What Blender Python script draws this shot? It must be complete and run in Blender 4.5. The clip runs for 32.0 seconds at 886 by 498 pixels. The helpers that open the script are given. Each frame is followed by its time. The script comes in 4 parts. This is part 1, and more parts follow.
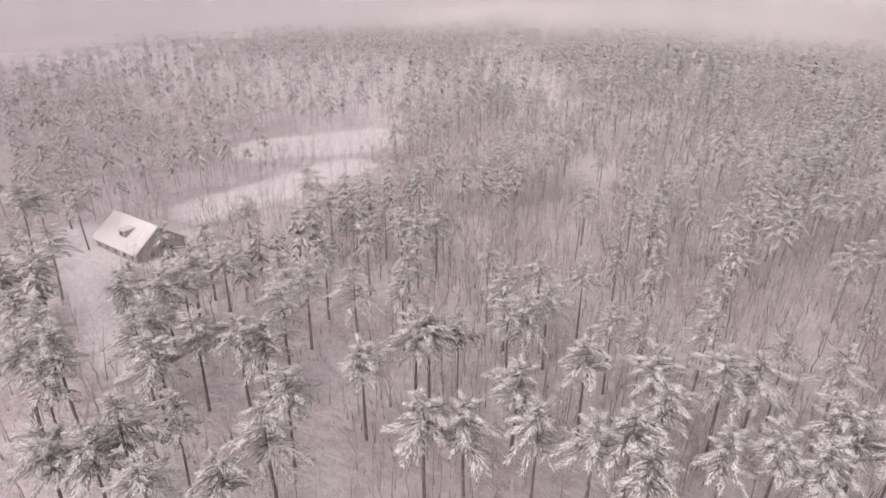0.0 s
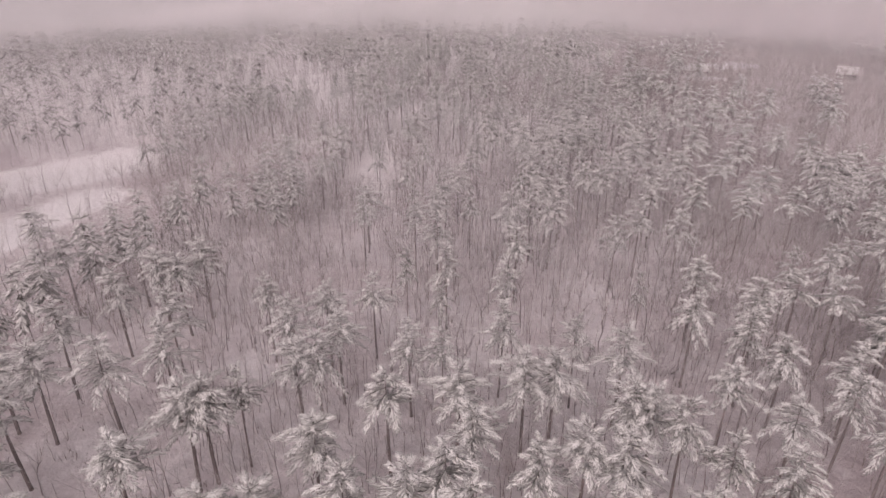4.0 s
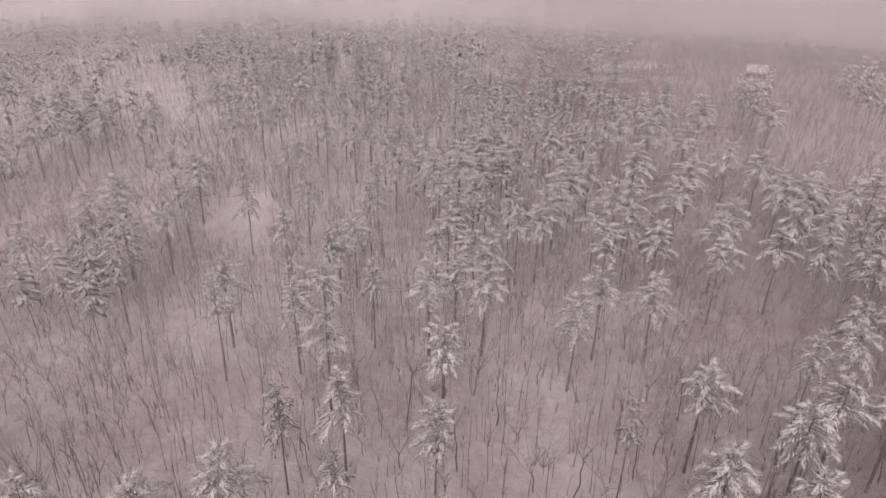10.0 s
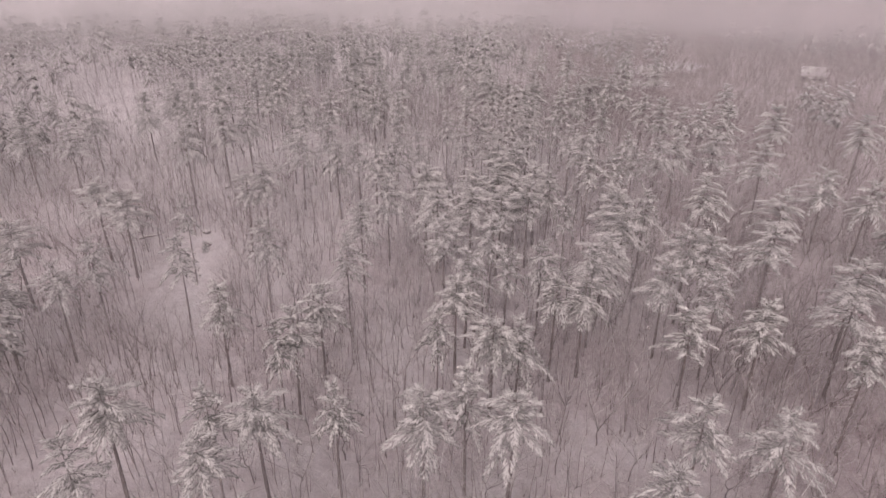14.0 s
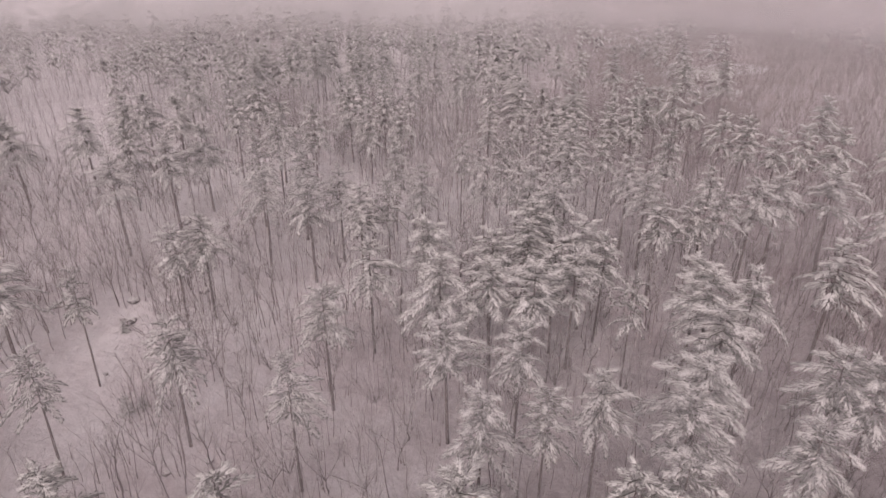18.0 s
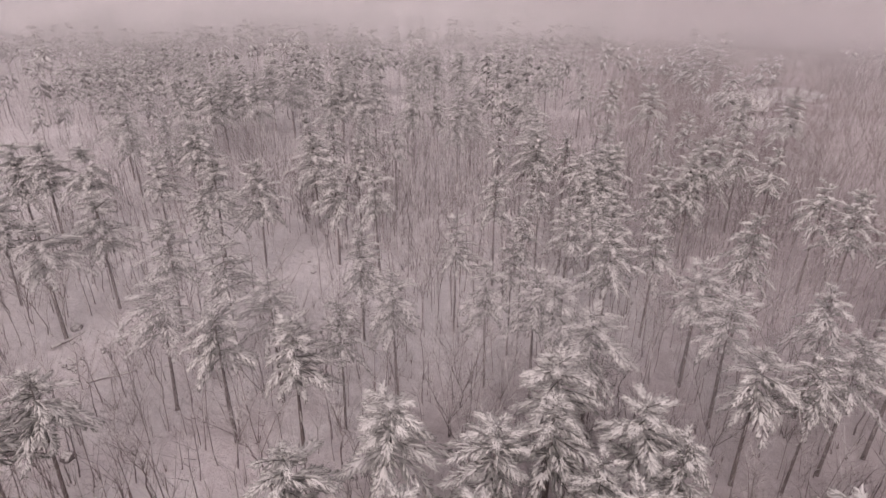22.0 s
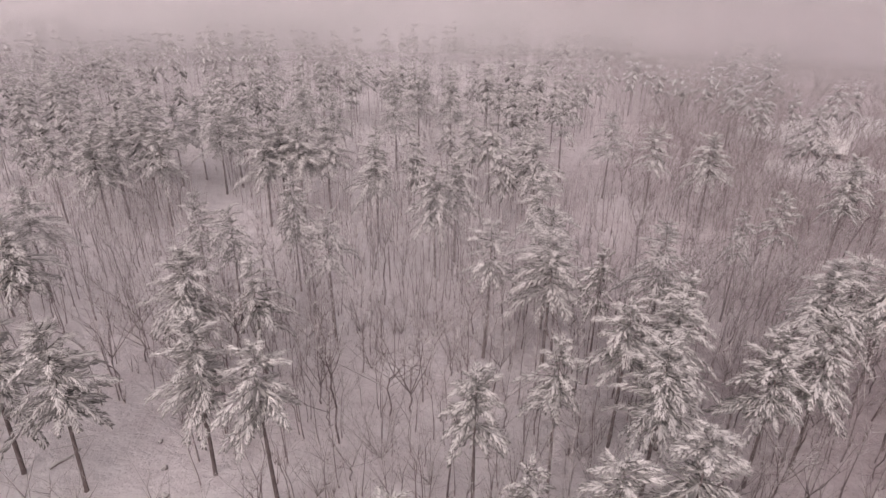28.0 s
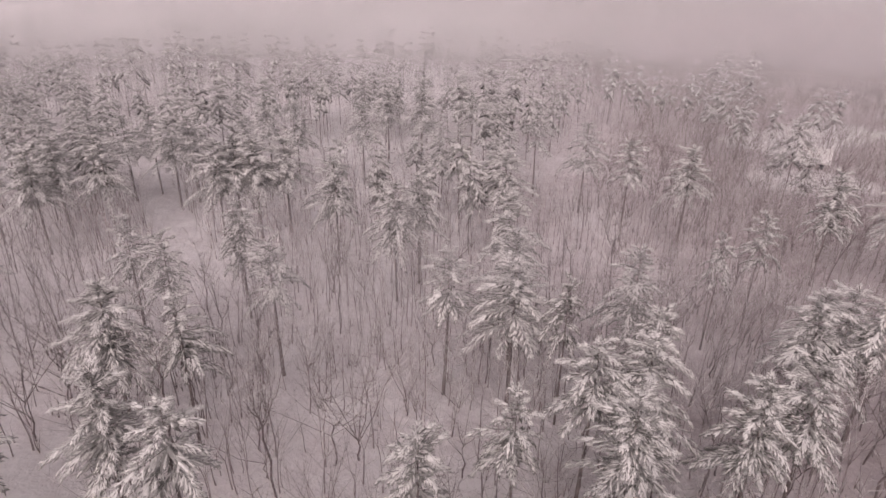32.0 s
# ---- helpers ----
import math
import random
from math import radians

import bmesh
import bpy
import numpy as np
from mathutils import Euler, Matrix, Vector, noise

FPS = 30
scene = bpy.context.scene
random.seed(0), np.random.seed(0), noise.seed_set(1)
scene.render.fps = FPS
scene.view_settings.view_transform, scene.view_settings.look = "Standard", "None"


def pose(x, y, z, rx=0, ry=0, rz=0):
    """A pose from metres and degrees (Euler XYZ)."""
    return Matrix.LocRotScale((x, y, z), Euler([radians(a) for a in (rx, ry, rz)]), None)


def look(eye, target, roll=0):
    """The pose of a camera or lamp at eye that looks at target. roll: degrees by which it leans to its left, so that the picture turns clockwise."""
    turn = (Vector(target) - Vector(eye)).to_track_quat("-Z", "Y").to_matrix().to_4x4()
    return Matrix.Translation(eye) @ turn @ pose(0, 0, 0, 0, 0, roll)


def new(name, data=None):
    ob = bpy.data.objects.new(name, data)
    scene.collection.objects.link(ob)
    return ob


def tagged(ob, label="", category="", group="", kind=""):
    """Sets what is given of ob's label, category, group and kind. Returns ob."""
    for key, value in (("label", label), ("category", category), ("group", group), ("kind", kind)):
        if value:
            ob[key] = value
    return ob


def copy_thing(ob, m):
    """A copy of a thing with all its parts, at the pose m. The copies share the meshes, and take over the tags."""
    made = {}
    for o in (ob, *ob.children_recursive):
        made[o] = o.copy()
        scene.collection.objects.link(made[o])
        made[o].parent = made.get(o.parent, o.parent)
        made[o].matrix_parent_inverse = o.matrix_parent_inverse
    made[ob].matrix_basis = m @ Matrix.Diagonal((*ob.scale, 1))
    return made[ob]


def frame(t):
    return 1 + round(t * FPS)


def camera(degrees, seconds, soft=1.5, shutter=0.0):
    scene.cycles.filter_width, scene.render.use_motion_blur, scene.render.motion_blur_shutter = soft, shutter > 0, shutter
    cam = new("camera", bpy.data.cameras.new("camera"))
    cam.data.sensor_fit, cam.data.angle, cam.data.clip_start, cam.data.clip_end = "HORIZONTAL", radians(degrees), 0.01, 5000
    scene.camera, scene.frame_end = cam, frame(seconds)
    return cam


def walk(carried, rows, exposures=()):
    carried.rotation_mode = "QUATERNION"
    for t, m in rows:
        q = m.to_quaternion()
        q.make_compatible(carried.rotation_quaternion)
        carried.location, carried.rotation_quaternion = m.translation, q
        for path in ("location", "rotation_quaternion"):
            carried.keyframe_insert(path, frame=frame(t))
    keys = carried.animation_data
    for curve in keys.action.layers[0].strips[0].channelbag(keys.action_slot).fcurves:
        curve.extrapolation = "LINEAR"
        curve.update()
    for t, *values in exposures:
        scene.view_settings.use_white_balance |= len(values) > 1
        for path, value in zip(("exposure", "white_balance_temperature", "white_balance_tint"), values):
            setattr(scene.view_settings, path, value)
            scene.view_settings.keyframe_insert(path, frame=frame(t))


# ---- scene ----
cam = camera(71.3, 32.0, soft=1.5, shutter=0.1)
PATH = [
    (0, (5.53, -43.74, 61.50), (-8.08, -20.14, 48.93), 0.81),
    (0.5, (4.49, -43.72, 61.95), (-5.80, -18.39, 49.61), -0.09),
    (1, (4.27, -43.30, 61.77), (-4.10, -17.35, 49.26), -0.20),
    (1.5, (4.60, -42.69, 61.91), (-2.99, -16.54, 49.31), 0.15),
    (2, (4.93, -41.42, 61.92), (-2.05, -15.11, 49.29), 0.47),
    (2.5, (5.15, -39.68, 61.65), (-1.30, -13.23, 49.06), 0.73),
    (3, (5.24, -37.32, 61.57), (-0.75, -10.78, 48.94), 0.68),
    (3.5, (5.36, -34.80, 61.44), (-0.12, -8.15, 48.79), 0.31),
    (5.5, (2.22, -26.31, 62.74), (0.84, 0.60, 49.54), 1.00),
    (6, (1.61, -23.13, 62.65), (1.00, 3.79, 49.44), 1.34),
    (7, (1.38, -15.80, 61.60), (1.41, 11.24, 48.59), 1.63),
    (8, (0.76, -8.61, 60.84), (0.77, 18.47, 47.92), 1.53),
    (9, (0.31, -0.74, 60.06), (0.23, 26.35, 47.18), 1.29),
    (10, (0.18, 7.89, 58.82), (0.17, 34.98, 45.93), 1.11),
    (11, (0.18, 16.98, 57.41), (0.25, 44.06, 44.50), 1.08),
    (12, (0.30, 26.39, 56.22), (0.30, 53.46, 43.29), 1.04),
    (13, (0.41, 35.84, 54.90), (0.22, 62.94, 42.01), 0.97),
    (14, (0.75, 45.46, 53.73), (0.21, 72.56, 40.87), 0.75),
    (14.5, (0.90, 50.21, 53.19), (0.17, 77.31, 40.33), 0.65),
    (16.5, (1.69, 69.09, 50.93), (0.24, 96.17, 38.12), 0.47),
    (17, (1.92, 73.69, 50.49), (0.35, 100.75, 37.64), 0.37),
    (18, (2.35, 82.95, 49.67), (0.54, 109.97, 36.76), 0.19),
    (19, (2.86, 92.06, 49.13), (0.77, 119.09, 36.29), 0.07),
    (20, (2.84, 100.90, 49.38), (0.68, 127.95, 36.59), 0.04),
    (21, (2.94, 109.99, 49.69), (0.63, 137.07, 36.99), 0.23),
    (22, (3.00, 119.15, 49.73), (0.68, 146.25, 37.07), 0.45),
    (23, (3.03, 127.91, 49.30), (0.74, 155.05, 36.74), 0.63),
    (24, (3.09, 136.43, 48.97), (0.84, 163.62, 36.50), 0.70),
    (25, (3.36, 144.57, 48.95), (1.03, 171.74, 36.44), 0.64),
    (25.5, (3.49, 148.61, 48.74), (1.11, 175.80, 36.29), 0.47),
    (27.5, (3.84, 162.36, 49.57), (1.13, 189.45, 36.96), 0.85),
    (28, (4.32, 164.74, 49.87), (1.65, 191.76, 37.11), 0.74),
    (28.5, (4.85, 166.28, 49.98), (2.30, 193.27, 37.13), 0.77),
    (29, (5.40, 167.34, 49.63), (3.10, 194.40, 36.88), 0.89),
    (29.5, (5.96, 167.79, 49.53), (4.04, 194.89, 36.79), 1.11),
    (30, (6.31, 168.19, 49.45), (4.75, 195.31, 36.72), 1.26),
    (30.5, (6.54, 168.69, 49.47), (5.17, 195.81, 36.74), 1.49),
    (31, (6.61, 169.27, 49.47), (5.26, 196.43, 36.78), 1.57),
    (31.5, (6.74, 170.30, 49.61), (5.15, 197.44, 36.94), 1.34),
    (32, (7.00, 171.62, 49.53), (4.97, 198.79, 36.97), 1.01),
]
walk(cam, [(t, look(eye, target, roll)) for t, eye, target, roll in PATH],
     exposures=[(0, -0.1, 6900, 27), (1.5, -0.32, 7050, 30), (3, -0.36, 7050, 30), (8, -0.4, 7100, 30.5), (18, -0.46, 7100, 30.5), (25, -0.39, 7100, 30.5), (32, -0.36, 7100, 30.5)])

# ---- light ----
world = bpy.data.worlds.new("overcast_sky")
scene.world = world
world.use_nodes = True
wn, wl = world.node_tree.nodes, world.node_tree.links
sky = wn.new("ShaderNodeTexSky")
sky.sky_type = "NISHITA"
sky.sun_disc = False
sky.sun_elevation = radians(35)
sky.sun_rotation = radians(200)
sky.air_density, sky.dust_density = 1.0, 4.0
grey = wn.new("ShaderNodeHueSaturation")
grey.inputs["Saturation"].default_value = 0.12
wl.new(sky.outputs[0], grey.inputs["Color"])
wl.new(grey.outputs[0], wn["Background"].inputs[0])
wn["Background"].inputs[1].default_value = 0.15
sun_data = bpy.data.lights.new("sun", "SUN")
sun_data.energy, sun_data.angle, sun_data.color = 0.7, radians(60), (1.0, 0.97, 0.95)
new("sun", sun_data).matrix_world = look((0, 0, 0), (-0.2, 0.66, -1.0))


# ---- materials ----
def material(name, rough=0.8):
    m = bpy.data.materials.new(name)
    m.use_nodes = True
    n = m.node_tree.nodes
    b = n["Principled BSDF"]
    b.inputs["Roughness"].default_value = rough
    b.inputs["Specular IOR Level"].default_value = 0.25
    return m, n, m.node_tree.links, b


def noise_node(n, l, scale, detail=4.0, rough=0.6, space="Object"):
    tc = n.new("ShaderNodeTexCoord")
    t = n.new("ShaderNodeTexNoise")
    t.inputs["Scale"].default_value, t.inputs["Detail"].default_value, t.inputs["Roughness"].default_value = scale, detail, rough
    l.new(tc.outputs[space], t.inputs["Vector"])
    return t.outputs["Fac"]


def ramp(n, l, fac, stops):
    r = n.new("ShaderNodeValToRGB")
    e = r.color_ramp.elements
    while len(e) < len(stops):
        e.new(0.5)
    for k, (p, c) in zip(e, stops):
        k.position, k.color = p, (*c, 1)
    l.new(fac, r.inputs[0])
    return r.outputs[0]


def mathn(n, l, op, a, b):
    m = n.new("ShaderNodeMath")
    m.operation = op
    for k, v in enumerate((a, b)):
        if isinstance(v, (int, float)):
            m.inputs[k].default_value = v
        else:
            l.new(v, m.inputs[k])
    return m.outputs[0]


def mix(n, l, fac, a, b):
    m = n.new("ShaderNodeMix")
    m.data_type = "RGBA"
    l.new(fac, m.inputs[0])
    for k, v in ((6, a), (7, b)):
        if isinstance(v, tuple):
            m.inputs[k].default_value = (*v, 1)
        else:
            l.new(v, m.inputs[k])
    return m.outputs[2]


def bump(n, l, b, height, strength, dist=0.05):
    k = n.new("ShaderNodeBump")
    k.inputs["Strength"].default_value, k.inputs["Distance"].default_value = strength, dist
    l.new(height, k.inputs["Height"])
    l.new(k.outputs[0], b.inputs["Normal"])


def dusted(name, dark, light, snow_from, snow_to, grain, rough=0.85, snow=(0.80, 0.795, 0.775)):
    """A surface of two tones with snow lying on whatever faces up."""
    m, n, l, b = material(name, rough)
    base = ramp(n, l, noise_node(n, l, grain), [(0.3, dark), (0.7, light)])
    geo = n.new("ShaderNodeNewGeometry")
    sep = n.new("ShaderNodeSeparateXYZ")
    l.new(geo.outputs["True Normal"], sep.inputs[0])
    wob = mathn(n, l, "MULTIPLY", mathn(n, l, "SUBTRACT", noise_node(n, l, grain * 0.6), 0.5), 0.9)
    up = mathn(n, l, "ADD", sep.outputs[2], wob)
    mr = n.new("ShaderNodeMapRange")
    mr.inputs[1].default_value, mr.inputs[2].default_value = snow_from, snow_to
    l.new(up, mr.inputs[0])
    l.new(mix(n, l, mr.outputs[0], base, snow), b.inputs["Base Color"])
    return m


NEEDLES = dusted("frosted_pine_needles", (0.07, 0.069, 0.063), (0.175, 0.17, 0.158), 0.45, 1.3, 1.7)
BARK = dusted("pine_bark", (0.14, 0.115, 0.112), (0.26, 0.22, 0.212), 0.25, 0.7, 2.5)
GREY_BARK = dusted("bare_tree_bark", (0.12, 0.096, 0.096), (0.25, 0.206, 0.207), 0.2, 0.75, 2.0)
# Bare-tree bark again, paled to put haze into the joined woodland's colour.
PALE_BARK = dusted("haze_paled_bark", (0.19, 0.16, 0.161), (0.35, 0.303, 0.305), 0.1, 0.75, 2.0)
TWIGS = dusted("brown_undergrowth", (0.12, 0.09, 0.085), (0.22, 0.175, 0.165), 0.2, 0.9, 1.0)

SNOW, n, l, b = material("lying_snow", 0.75)
l.new(ramp(n, l, noise_node(n, l, 0.8), [(0.3, (0.74, 0.735, 0.715)), (0.7, (0.85, 0.845, 0.825))]), b.inputs["Base Color"])
bump(n, l, b, noise_node(n, l, 3.0), 0.4, 0.1)

RIME, n, l, b = material("snow_on_needles", 0.8)
l.new(ramp(n, l, noise_node(n, l, 1.6), [(0.3, (0.61, 0.605, 0.59)), (0.7, (0.8, 0.795, 0.775))]), b.inputs["Base Color"])
bump(n, l, b, noise_node(n, l, 6.0), 0.5, 0.06)

GROUND, n, l, b = material("snowy_forest_floor", 0.8)
patch = ramp(n, l, noise_node(n, l, 0.045, 6.0, 0.7), [(0.36, (0, 0, 0)), (0.58, (1, 1, 1))])
litter = ramp(n, l, noise_node(n, l, 0.4, 7.0, 0.7), [(0.3, (0.52, 0.46, 0.465)), (0.65, (0.76, 0.70, 0.71))])
thin = ramp(n, l, noise_node(n, l, 0.5, 6.0, 0.7), [(0.28, (0.69, 0.645, 0.655)), (0.6, (0.89, 0.865, 0.87))])
deep = ramp(n, l, noise_node(n, l, 0.35, 7.0, 0.6), [(0.3, (0.80, 0.785, 0.79)), (0.6, (0.90, 0.89, 0.89))])
bared = n.new("ShaderNodeAttribute")
bared.attribute_name = "open_ground"
leafy = n.new("ShaderNodeAttribute")
leafy.attribute_name = "leaf_litter"
patch = mathn(n, l, "MAXIMUM", patch, mathn(n, l, "MULTIPLY", leafy.outputs["Fac"], 0.9))
brown = ramp(n, l, noise_node(n, l, 1.3, 6.0, 0.75), [(0.25, (0.29, 0.235, 0.24)), (0.7, (0.54, 0.465, 0.475))])
litter = mix(n, l, leafy.outputs["Fac"], litter, brown)
edge = mathn(n, l, "ADD", bared.outputs["Fac"], mathn(n, l, "MULTIPLY", mathn(n, l, "SUBTRACT", noise_node(n, l, 0.25, 5.0), 0.5), 0.9))
mr = n.new("ShaderNodeMapRange")
mr.inputs[1].default_value, mr.inputs[2].default_value = 0.25, 0.95
l.new(edge, mr.inputs[0])
l.new(mix(n, l, mr.outputs[0], mix(n, l, patch, thin, litter), deep), b.inputs["Base Color"])
bump(n, l, b, noise_node(n, l, 0.55, 7.0, 0.65), 0.9, 0.7)


# ---- helpers for meshes ----
def mesh_of(name, verts, faces, mat, smooth=False):
    me = bpy.data.meshes.new(name)
    me.from_pydata([tuple(v) for v in verts], [], faces)
    me.materials.append(mat)
    if smooth:
        me.polygons.foreach_set("use_smooth", [True] * len(me.polygons))
    return me


def smooth_step(a, b, v):
    u = min(1.0, max(0.0, (v - a) / (b - a)))
    return u * u * (3 - 2 * u)


def ground_z(x, y):
    """Height of the forest floor: level, rising to a low shoulder ahead and a far ridge, falling gently to the west."""
    z = 8.5 * smooth_step(130, 230, y) - 1.5 - 4.0 * smooth_step(40, 150, -x) * (1 - smooth_step(150, 260, y))
    z += 14.0 * smooth_step(435, 590, y + 0.25 * x)
    z += 1.1 * noise.noise((x * 0.018, y * 0.018, 0.3)) + 0.35 * noise.noise((x * 0.07, y * 0.07, 4.1))
    return z


def part(name, me, parent, label=""):
    ob = new(name, me)
    ob.parent = parent
    if label:
        tagged(ob, label)
    return ob


def tube(verts, faces, points, radii, sides):
    """Adds a tapering tube through points."""
    base = len(verts)
    for k, (p, r) in enumerate(zip(points, radii)):
        a = points[min(k + 1, len(points) - 1)] - points[max(k - 1, 0)]
        a.normalize()
        u = a.orthogonal().normalized()
        w = a.cross(u)
        for s in range(sides):
            c = 2 * math.pi * s / sides
            verts.append(p + (u * math.cos(c) + w * math.sin(c)) * r)
    for k in range(len(points) - 1):
        for s in range(sides):
            t = (s + 1) % sides
            i = base + k * sides
            faces.append((i + s, i + t, i + sides + t, i + sides + s))


def sprig(verts, faces, p, d, length, width, thick):
    """One tuft of needles from p along d: a ridge with two sides hanging off it."""
    side = Vector((-d.y, d.x, 0))
    side = side.normalized() if side.length > 1e-4 else Vector((1, 0, 0))
    i = len(verts)
    m = p + d * length * 0.55 - Vector((0, 0, thick))
    verts.extend((p, m + side * width, m - side * width, p + d * length))
    faces.extend(((i, i + 3, i + 1), (i, i + 2, i + 3)))


def spray(verts, faces, p, d, length, width, thick, sag):
    """A drooping spray from p along d: a ridged strip of two lengths, ending in a point."""
    side = Vector((-d.y, d.x, 0))
    side = side.normalized() if side.length > 1e-4 else Vector((1, 0, 0))
    low = Vector((0, 0, thick))
    m = p + d * length * 0.5
    tip = m + (d - Vector((0, 0, sag))).normalized() * length * 0.55
    i = len(verts)
    verts.extend((p + side * width * 0.55 - low * 0.6, p, p - side * width * 0.55 - low * 0.6, m + side * width - low, m, m - side * width - low, tip))
    faces.extend(((i, i + 1, i + 4, i + 3), (i + 1, i + 2, i + 5, i + 4), (i + 3, i + 4, i + 6), (i + 4, i + 5, i + 6)))


def bough(cv, cf, sv, sf, rng, at, across, r, twigs, snowy):
    """One bough of a near pine: a dark limb, sprays to both sides and snow lying along it in fingers."""
    tube(cv, cf, [at(0), at(0.5), at(0.92)], [0.05, 0.035, 0.012], 3)
    for j in range(twigs):
        s = 0.12 + 0.88 * (j + rng.uniform(0, 0.9)) / twigs
        hand = 1 if j % 2 else -1
        ahead = (at(min(1.0, s + 0.06)) - at(s - 0.06)).normalized()
        d = (ahead + across * hand * rng.uniform(0.3, 1.25) * (1.15 - 0.7 * s) + Vector((0, 0, rng.uniform(-0.2, 0.12)))).normalized()
        ln = (r * (0.04 + 0.11 * math.sin(3.1 * min(1, s * 0.7 + 0.2))) + 0.2) * rng.uniform(0.6, 1.1)
        p = at(s) + across * hand * rng.uniform(0, 0.2) * r * (1.05 - s) + Vector((0, 0, rng.uniform(-0.14, 0.03)))
        sprig(cv, cf, p - Vector((0, 0, 0.04)), d, ln * 1.15, rng.uniform(0.09, 0.14), 0.1)
        e = (d + across * rng.uniform(-0.9, 0.9) + Vector((0, 0, rng.uniform(-0.8, 0.0)))).normalized()
        sprig(cv, cf, p + d * ln * rng.uniform(0.2, 0.8), e, rng.uniform(0.3, 0.5), 0.045, 0.03)
        if rng.random() < snowy * (0.5 + 0.5 * s):
            spray(sv, sf, p + Vector((0, 0, 0.05)), d, ln * rng.uniform(0.75, 1.1), rng.uniform(0.05, 0.095), 0.05, rng.uniform(0.3, 1.0))
            e = (d + across * rng.uniform(-0.9, 0.9) + Vector((0, 0, rng.uniform(-0.5, 0.15)))).normalized()
            sprig(sv, sf, p + d * ln * rng.uniform(0.1, 0.6) + Vector((0, 0, 0.04)), e, rng.uniform(0.22, 0.42), 0.04, 0.03)
    for _ in range(2):
        if rng.random() < snowy * 0.55:
            s = rng.uniform(0.4, 0.72)
            d = (at(min(1.0, s + 0.25)) - at(s)).normalized() + across * rng.uniform(-0.3, 0.3)
            spray(sv, sf, at(s) + Vector((0, 0, 0.07)), d.normalized(), r * rng.uniform(0.2, 0.32), rng.uniform(0.1, 0.19), 0.09, rng.uniform(0.5, 1.1))


def plain_bough(cv, cf, sv, sf, rng, at, across, r, twigs, snowy):
    """The same bough of a tree far off, in a few strokes."""
    d = (at(0.8) - at(0.05)).normalized()
    spray(cv, cf, at(0.03) - Vector((0, 0, 0.1)), d, r * 1.02, r * rng.uniform(0.14, 0.22), r * 0.14, 0.6)
    for j in range(twigs):
        s = 0.25 + 0.6 * (j + rng.uniform(0, 0.8)) / max(1, twigs)
        hand = 1 if j % 2 else -1
        e = (d + across * hand * rng.uniform(0.4, 1.0) - Vector((0, 0, rng.uniform(0.0, 0.35)))).normalized()
        ln = r * rng.uniform(0.34, 0.55)
        sprig(cv, cf, at(s), e, ln, ln * 0.22, ln * 0.15)
        if rng.random() < snowy:
            sprig(sv, sf, at(s) + Vector((0, 0, 0.06)), e, ln * rng.uniform(0.8, 1.05), ln * rng.uniform(0.12, 0.2), ln * 0.06)
    if rng.random() < snowy:
        sprig(sv, sf, at(0.35) + Vector((0, 0, 0.08)), (at(1) - at(0.35)).normalized(), r * rng.uniform(0.55, 0.72), r * rng.uniform(0.07, 0.12), r * 0.04)


